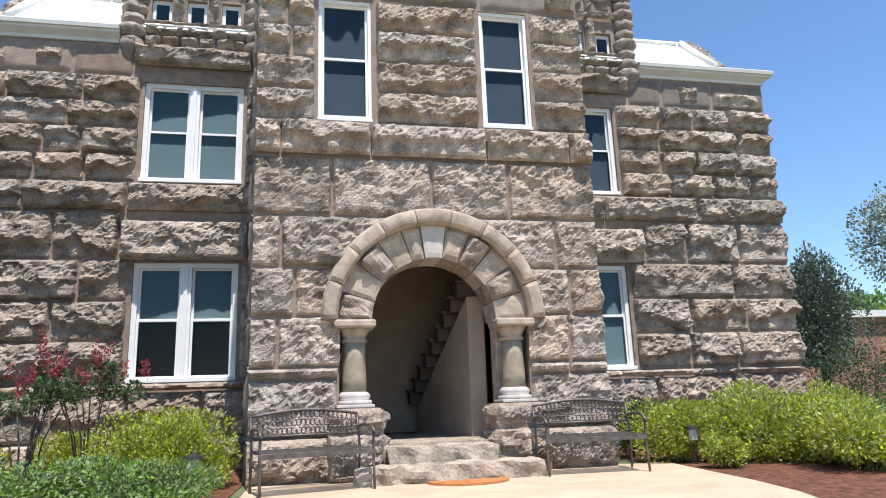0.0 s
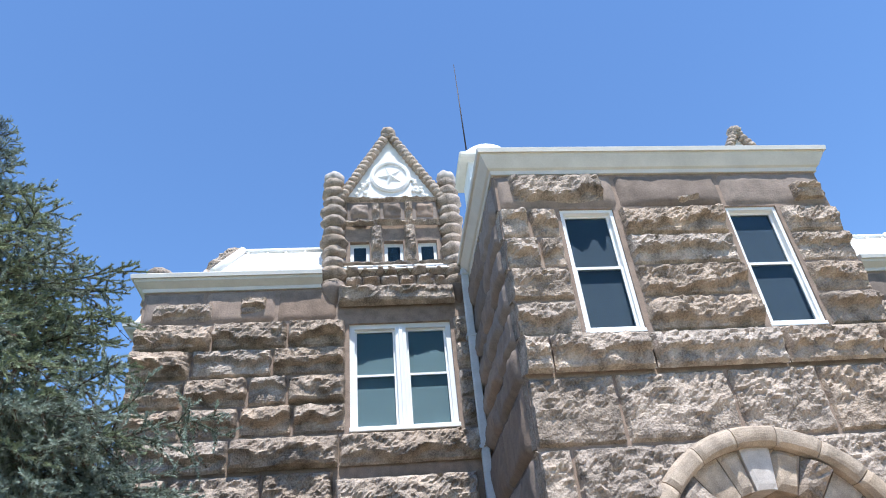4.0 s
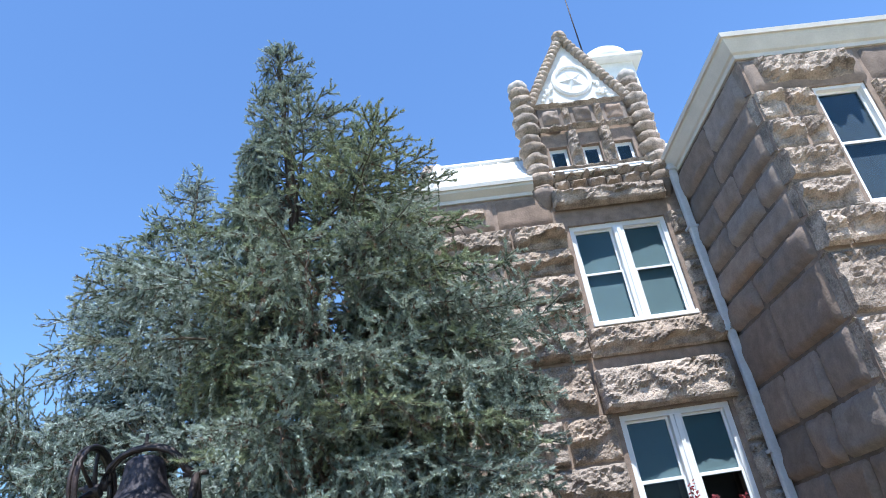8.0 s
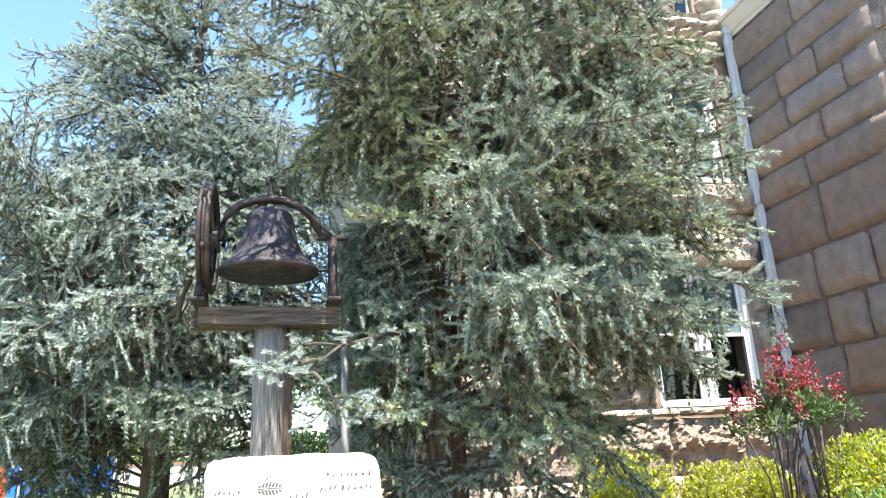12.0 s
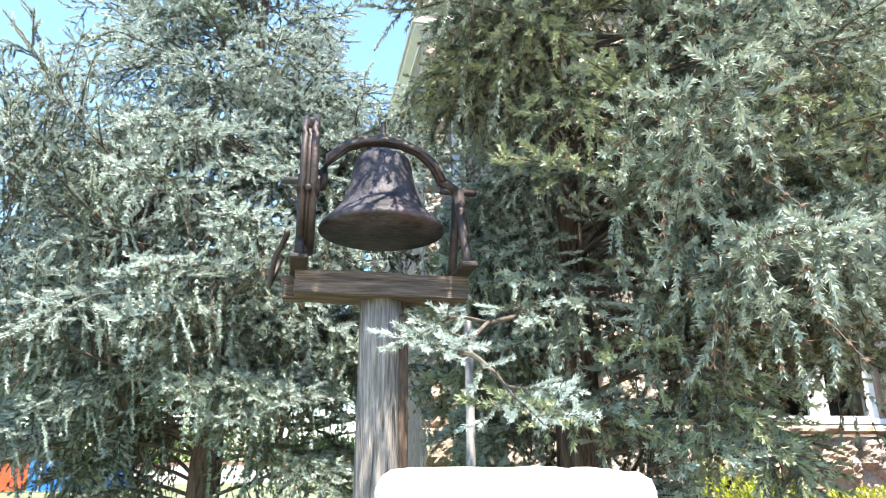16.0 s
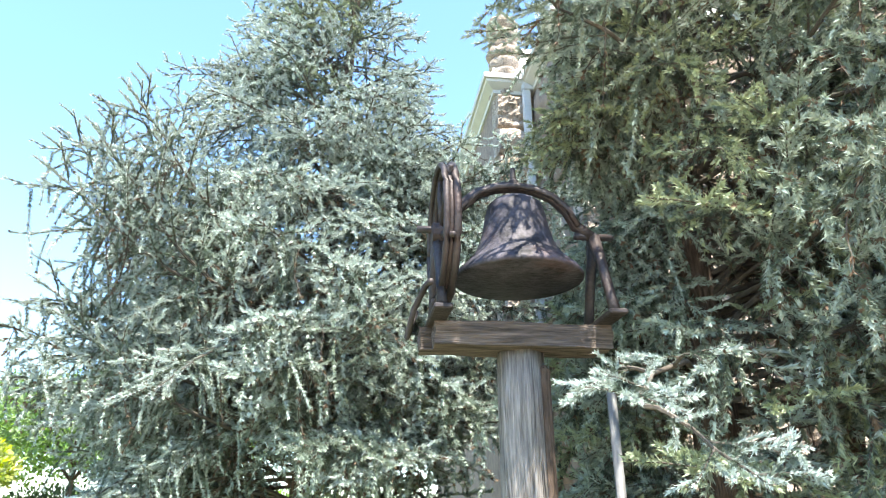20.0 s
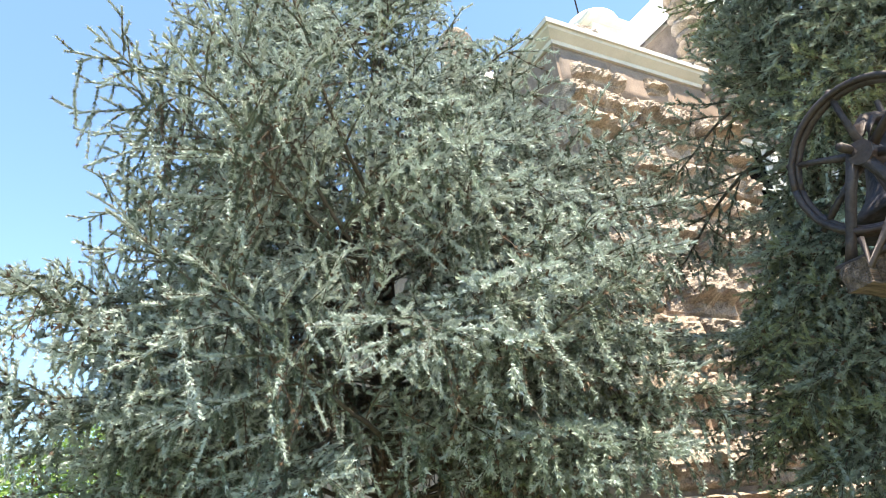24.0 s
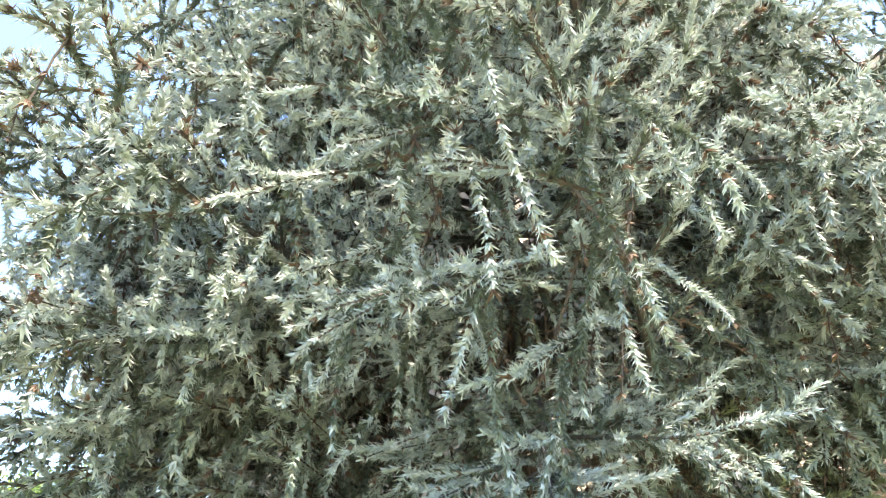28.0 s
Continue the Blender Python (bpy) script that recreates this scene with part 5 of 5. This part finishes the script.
def engraving(name, x, z, w, h, slant=0.0):
    """One cut mark on the front face of the stone, laid on its uneven surface."""
    bm = bmesh.new()
    vs = []
    for u, v in ((0, 0), (1, 0), (1, 1), (0, 1)):
        px, pz = x + u * w + (v - 0.5) * slant, z + (v - 0.5) * h
        hit, where, _, _ = stone.ray_cast(Vector((px, -3.2, pz)), Vector((0, 1, 0)))
        vs.append(bm.verts.new((px, (where.y if hit else -2.7) - 0.002, pz)))
    bm.faces.new(vs)
    return part(name, bm, ENGRAVED, stone)


bpy.context.view_layer.update()
# a hatched leaf: two rows of short strokes that shrink to both tips, along a stem
engraving("leaf_stem", -8.46, 1.03, 0.085, 0.003)
for i in range(7):
    hh = 0.005 + 0.011 * math.sin(math.pi * (0.12 + 0.8 * i / 6))
    for sgn in (1, -1):
        engraving("leaf_stroke", -8.455 + 0.0105 * i, 1.03 + sgn * (0.004 + hh / 2), 0.0065, hh, 0.006 * sgn)
engraving("leaf_bud", -8.432, 1.062, 0.004, 0.013, 0.003)
engraving("leaf_bud", -8.42, 1.064, 0.004, 0.014, -0.003)
# worn lines of writing that cannot be read, as plain bars
mark = random.Random(64)
for x0, x1, z, hgt in ((-8.59, -8.5, 1.022, 0.01), (-8.54, -8.34, 0.955, 0.022), (-8.36, -8.29, 0.995, 0.026), (-8.24, -8.1, 1.06, 0.012), (-8.26, -8.09, 1.02, 0.012), (-8.25, -8.1, 0.975, 0.016), (-8.5, -8.2, 0.9, 0.014), (-8.52, -8.15, 0.84, 0.014)):
    x = x0
    while x < x1:
        engraving("engraved_stroke", x, z + mark.uniform(-0.004, 0.004), mark.uniform(0.003, 0.007), hgt * mark.uniform(0.5, 1.2), mark.uniform(0.0, 0.008))
        x += mark.uniform(0.012, 0.024)


# ---- shrubs ----
def leaves_data(rng, n, rad, size, lumps=6, flat=0.55, grounded=False):
    """Small folded leaves over lumpy clumps of a shrub."""
    cen = unit(rng.normal(size=(lumps, 3))) * rng.uniform(0.3, 0.72 if lumps > 6 else 0.6, (lumps, 1))
    cen[:, 2] = np.abs(cen[:, 2]) * 0.8 - (rng.uniform(0, 0.75, lumps) if grounded else 0)
    pick = rng.randint(0, lumps, n)
    d = unit(rng.normal(size=(n, 3)))
    rr = rng.uniform(0.55, 1.0, (n, 1)) ** 0.5 * rng.uniform(0.42, 0.6, lumps)[pick][:, None]
    p = (cen[pick] + d * rr) * np.array(rad)
    p[:, 2] = np.maximum(p[:, 2], -0.9 * rad[2] + rng.uniform(0, 0.2, n))
    out = unit(d + rng.normal(size=(n, 3)) * 0.6 + np.array([0, 0, flat]))
    side_ = unit(np.cross(out, rng.normal(size=(n, 3))))
    s = size * rng.uniform(0.7, 1.3, (n, 1))
    nrm = np.cross(side_, out)
    a = p - side_ * s * 0.3
    v = np.stack([p, p + out * s * 0.5 + side_ * s * 0.3 + nrm * s * 0.1, p + out * s, p + out * s * 0.5 - side_ * s * 0.3 + nrm * s * 0.1], 1).reshape(-1, 3)
    f = np.arange(len(v)).reshape(-1, 4)
    return v, f


def shrub(name, at, rad, n, size, mat, seed, label, group, lumps=18, stems=6):
    rng = np.random.RandomState(seed)
    g = ground_z(at[0], at[1])
    th = base(name, (at[0], at[1], g), label, "shrub", group)
    v, f = leaves_data(rng, n, rad, size, lumps, 0.55, True)
    v[:, 2] += rad[2] * 0.9
    mesh_object("foliage", v.tolist(), f.tolist(), mat, th)
    for i in range(stems):
        q = rng.rand() * 6.28
        e_ = (rad[0] * 0.5 * math.cos(q), rad[1] * 0.5 * math.sin(q), rad[2] * 1.2)
        tube("stem", [(0.05 * math.cos(q), 0.05 * math.sin(q), 0), (e_[0] * 0.5, e_[1] * 0.5, e_[2] * 0.5), e_], [0.012, 0.009, 0.005], TWIG, th, 5)
    return th


GOLD = "golden-leaved shrub in the mulch bed beside the wall"
for i, (x, y, rx, rz, n) in enumerate(((-3.15, 0.35, 0.72, 0.5, 6500), (-2.62, 0.1, 0.52, 0.48, 4500), (-5.3, 1.1, 0.5, 0.5, 3200), (-4.2, 1.3, 0.42, 0.42, 2400), (-3.6, 1.4, 0.4, 0.38, 2200),
                                       (3.05, 0.1, 0.66, 0.56, 6500), (3.75, -0.3, 0.66, 0.57, 6000), (4.5, -0.4, 0.75, 0.58, 6000), (4.25, -1.15, 0.62, 0.46, 5000), (4.0, -1.8, 0.58, 0.42, 4600), (5.4, 0.2, 0.8, 0.54, 6000), (3.0, -0.9, 0.28, 0.22, 1000))):
    shrub("golden_shrub", (x, y), (rx, rx * 0.85, rz), int(n * 1.8), 0.042, LEAF_YELLOW, 40 + i, GOLD, "golden shrubs")
for i, (x, y, rx, rz, n, m_) in enumerate(((-3.5, -1.5, 0.7, 0.3, 3600, LEAF_GREEN), (-2.75, -1.7, 0.55, 0.28, 3000, LEAF_GREEN), (-4.4, -1.2, 0.7, 0.32, 3200, LEAF_GREEN),
                                           (5.0, -1.75, 0.75, 0.46, 4200, LEAF_DARK), (4.8, -2.4, 0.66, 0.42, 3600, LEAF_DARK), (5.7, -2.2, 0.8, 0.4, 3200, LEAF_DARK), (5.6, -1.0, 0.8, 0.5, 3600, LEAF_GREEN),
                                           (2.75, 0.9, 0.42, 0.5, 2200, LEAF_DARK), (8.2, 2.6, 1.3, 1.15, 5200, LEAF_DARK), (9.6, 1.4, 1.2, 1.0, 4200, LEAF_DARK),
                                           (-9.1, 1.3, 0.5, 0.35, 1800, LEAF_GREEN), (-8.0, 1.9, 0.5, 0.35, 1800, LEAF_YELLOW))):
    shrub("green_shrub", (x, y), (rx, rx * 0.8, rz), int(n * 1.3), 0.042, m_, 60 + i, "dense low green shrub in the mulch bed", "green shrubs")


def rose(at, height, spread, seed):
    rng = np.random.RandomState(seed)
    g = ground_z(*at)
    th = base("rose_bush", (at[0], at[1], g), "tall rose bush with red flowers against the stone wall", "rose bush", "rose bushes")
    for i in range(9):
        q, s = rng.rand() * 6.28, rng.uniform(0.3, 1.0) * spread
        top = np.array([s * math.cos(q), 0.5 * s * math.sin(q), height * rng.uniform(0.75, 1.0)])
        tube("cane", [(0.05 * math.cos(q), 0.05 * math.sin(q), 0), tuple(top * np.array([0.4, 0.4, 0.5])), tuple(top)], [0.012, 0.009, 0.005], TWIG, th, 5)
        v, f = leaves_data(rng, 110, (0.2, 0.2, 0.2), 0.05, 4)
        mesh_object("foliage", (v + top - np.array([0, 0, 0.12])).tolist(), f.tolist(), ROSE_LEAF, th)
        for j in range(2):
            v, f = leaves_data(rng, 40, (0.06, 0.06, 0.05), 0.035, 1)
            c = top + rng.normal(size=3) * np.array([0.11, 0.11, 0.06]) + np.array([0, 0, 0.06])
            mesh_object("rose_flower", (v + c).tolist(), f.tolist(), PETAL, th)
    return th


rose((-3.75, 0.3), 1.42, 0.5, 5)
rose((-4.3, 0.1), 1.32, 0.5, 6)


# ---- benches, mat and path lights ----
def bench(at, turn, seed):
    th = base("garden_bench", at, "bronze metal garden bench with ornate openwork back", "bench", "entrance benches")
    th.rotation_euler = (0, 0, radians(turn))
    th.scale = (0.88, 0.9, 0.92)
    W = 0.62
    for s in (-1, 1):
        tube("front_leg", [(s * W, -0.27, 0), (s * W, -0.25, 0.2), (s * W, -0.24, 0.42), (s * W, -0.25, 0.6)], 0.016, BRONZE, th, 8)
        tube("back_leg", [(s * W, 0.26, 0), (s * W, 0.22, 0.4), (s * W, 0.27, 0.62), (s * W, 0.32, 0.78)], 0.016, BRONZE, th, 8)
        tube("armrest", [(s * W, 0.27, 0.62), (s * W, 0.1, 0.65), (s * W, -0.15, 0.645), (s * W, -0.27, 0.6), (s * W, -0.28, 0.55)], 0.017, BRONZE, th, 8)
    for i in range(9):
        y = -0.24 + 0.055 * i
        part("seat_slat", box(-W, W, y, y + 0.036, 0.4 + 0.004 * abs(i - 4), 0.412 + 0.004 * abs(i - 4)), BRONZE, th)
    part("seat_rail", box(-W, W, -0.26, -0.245, 0.36, 0.41), BRONZE, th)
    top = [(W * (-1 + 2 * i / 12), 0.315, 0.77 + 0.06 * math.sin(math.pi * i / 12)) for i in range(13)]
    tube("back_top_rail", top, 0.016, BRONZE, th, 8)
    tube("back_rail", [(-W, 0.27, 0.56), (W, 0.27, 0.56)], 0.012, BRONZE, th, 8)
    r = random.Random(seed)
    for i in range(22):
        x = -W + 0.05 + i * (2 * W - 0.1) / 21
        h = 0.2 + 0.06 * math.sin(math.pi * i / 21)
        for k in range(3):
            zc, rr = 0.57 + h * (k + 0.5) / 3, 0.034
            pts = [(x + rr * math.cos(q * 0.7 + i + k), 0.28 + 0.035 * (zc - 0.57) / 0.2, zc + rr * math.sin(q * 0.7 + i + k)) for q in range(8)]
            v, f = tube_data(pts, [0.008] * 8, 4)
            mesh_object("back_scroll", v, f, BRONZE, th)
    return th


bench((1.55, -0.62, ground_z(1.55, -0.62) + 0.022), -4, 1)
bench((-1.42, -0.85, ground_z(-1.42, -0.85) + 0.022), 14, 2)
mat_v = [(0.42 * math.cos(math.pi * i / 20), -0.36 * math.sin(math.pi * i / 20)) for i in range(21)]
bm = bmesh.new()
f_ = bm.faces.new([bm.verts.new((x, y, 0)) for x, y in mat_v])
ex = bmesh.ops.extrude_face_region(bm, geom=[f_])
bmesh.ops.translate(bm, verts=[v for v in ex["geom"] if isinstance(v, bmesh.types.BMVert)], vec=(0, 0, 0.02))
dm = part("door_mat", bm, MAT_ORANGE)
dm.location = (0.12, -0.82, ground_z(0, -0.9) + 0.024)
tagged(dm, "half-round orange door mat below the steps", "door mat")


def path_light(x, y):
    th = base("path_light", (x, y, ground_z(x, y)), "small dark metal path light in the bed", "garden light", "path lights")
    part("stake", lathe([(0.012, 0), (0.012, 0.28)], 8), BLACK_IRON, th)
    part("lamp_body", lathe([(0.05, 0.28), (0.05, 0.4)], 14), PIPE, th)
    part("cap", lathe([(0.085, 0.4), (0.08, 0.425), (0.02, 0.45), (0.0, 0.455)], 16), BLACK_IRON, th)


path_light(-2.45, -1.35)
path_light(2.95, -0.35)


# ---- beyond the lawn ----
tarp = base("tarp_fence", (-19.2, 34.0, -0.3), "blue tarpaulin fence with a red panel across the lawn", "fence")
part("tarp", box(-2.2, 2.6, 0, 0.06, 0.05, 1.7), TARP, tarp)
part("red_panel", box(-6.0, -2.25, 0, 0.06, 0.05, 1.7), RED_PANEL, tarp)
for i in range(5):
    part("fence_post", box(-6 + i * 2.15, -5.92 + i * 2.15, -0.05, 0.1, 0, 1.8), FAR_WALL, tarp)
low = base("low_wall", (-13.0, 42.0, -0.3), "low white wall along the street", "wall")
part("masonry", box(-9, 26, 0, 0.4, 0, 1.1), FAR_WALL, low)
part("coping", box(-9, 26, -0.05, 0.45, 1.1, 1.25), BRICK_FAR, low)
brick = base("brick_building", (19.0, 14.0, -0.3), "low red brick building beyond the garden", "building")
part("wall", box(-4.5, 12, 0, 10, 0, 3.9), BRICK_FAR, brick)
part("roof", box(-4.8, 12.3, -0.3, 10.3, 3.9, 4.15), FAR_WALL, brick)
part("window", box(-3.5, -2.0, -0.03, 0.02, 2.2, 3.5), NAVY, brick)


def leafy_tree(at, h, rad, seed, mat, label, n=9000, size=0.32):
    rng = np.random.RandomState(seed)
    g = ground_z(*at)
    th = base("broadleaf_tree", (at[0], at[1], g), label, "tree", "far trees")
    tube("trunk", [(0, 0, 0), (0.1, 0, h * 0.35), (0.05, 0.1, h * 0.7)], [0.2, 0.14, 0.06], BARK, th, 8)
    for i in range(6):
        q = i * 1.05 + rng.rand()
        tube("limb", [(0.08, 0, h * 0.35), (rad * 0.4 * math.cos(q), rad * 0.4 * math.sin(q), h * 0.6), (rad * 0.7 * math.cos(q), rad * 0.7 * math.sin(q), h * 0.75)], [0.09, 0.05, 0.02], BARK, th, 6)
    v, f = leaves_data(rng, n, (rad, rad, h * 0.42), size, 16, 0.2)
    v[:, 2] += h * 0.56
    mesh_object("crown", v.tolist(), f.tolist(), mat, th)
    return th


for i, (x, y, h, r_, m_) in enumerate(((-32, 46, 12, 5.5, LEAF_GREEN), (-25, 40, 10.5, 5, LEAF_GREEN), (-40, 40, 11, 5.5, LEAF_DARK), (-18, 50, 13, 6, LEAF_GREEN), (-10, 52, 14, 6, LEAF_GREEN), (-48, 34, 8, 5, LEAF_GREEN), (-1, 56, 14, 6.5, LEAF_GREEN),
                                       (-27, 30, 6.0, 3.4, LEAF_YELLOW), (-38, 30, 9, 4.5, LEAF_GREEN), (14, 20, 6, 3, LEAF_DARK), (30, 26, 7, 4, LEAF_GREEN))):
    leafy_tree((x, y), h, r_, 100 + i, m_, "round leafy tree beyond the lawn")


def hedge(at, rad, seed):
    """A long loose hedge that stands on the ground, of many small leaves."""
    rng = np.random.RandomState(seed)
    th = base("hedge", (at[0], at[1], ground_z(*at)), "dense green hedge behind the low white wall", "hedge", "hedges along the street")
    tube("stem", [(0, 0, -0.05), (0.05, 0, 0.5), (0, 0.05, 1.2)], [0.08, 0.06, 0.03], BARK, th, 6)
    v, f = leaves_data(rng, 5200, rad, 0.26, 14, 0.3)
    v[:, 2] = np.maximum(v[:, 2] + rad[2] * 0.7, 0.02)
    mesh_object("leaves", v.tolist(), f.tolist(), LEAF_DARK if seed % 2 else LEAF_GREEN, th)


for i in range(6):
    hedge((-38 + 10.5 * i, 45.0 + 0.6 * (i % 2)), (6.2, 1.1, 1.9 + 0.25 * (i % 3)), 140 + i)


def far_cedar(at, h, rad, mid, n, size, mat, seed, label):
    """A bushy cedar beyond the wing: trunk, limbs and a dense uneven crown of needle tufts."""
    rng = np.random.RandomState(seed)
    g = ground_z(*at)
    th = base("cedar_tree", (at[0], at[1], g), label, "tree", "far cedars")
    tube("trunk", [(0, 0, 0), (0.05, 0, h * 0.5), (0, 0.05, h * 0.95)], [0.14, 0.09, 0.02], BARK, th, 8)
    for i in range(9):
        q, z = i * 2.4, h * (0.3 + 0.06 * i)
        tube("limb", [(0, 0, z), (rad[0] * 0.5 * math.cos(q), rad[1] * 0.5 * math.sin(q), z + 0.15), (rad[0] * 0.9 * math.cos(q), rad[1] * 0.9 * math.sin(q), z + 0.1)], [0.035, 0.02, 0.008], BARK, th, 5)
    v, f = leaves_data(rng, n, rad, size, 18, 0.3)
    v[:, 2] += mid
    mesh_object("crown", v.tolist(), f.tolist(), mat, th)
    return th


far_cedar((12.0, 8.0), 5.3, (1.15, 1.15, 2.5), 2.5, 18000, 0.085, NEEDLE_DARK, 31, "bushy blue cedar beyond the east wing")
far_cedar((11.0, 3.9), 5.8, (1.15, 1.15, 1.7), 3.7, 3600, 0.085, NEEDLE_DEEP, 32, "thin pale cedar at the edge of the garden")
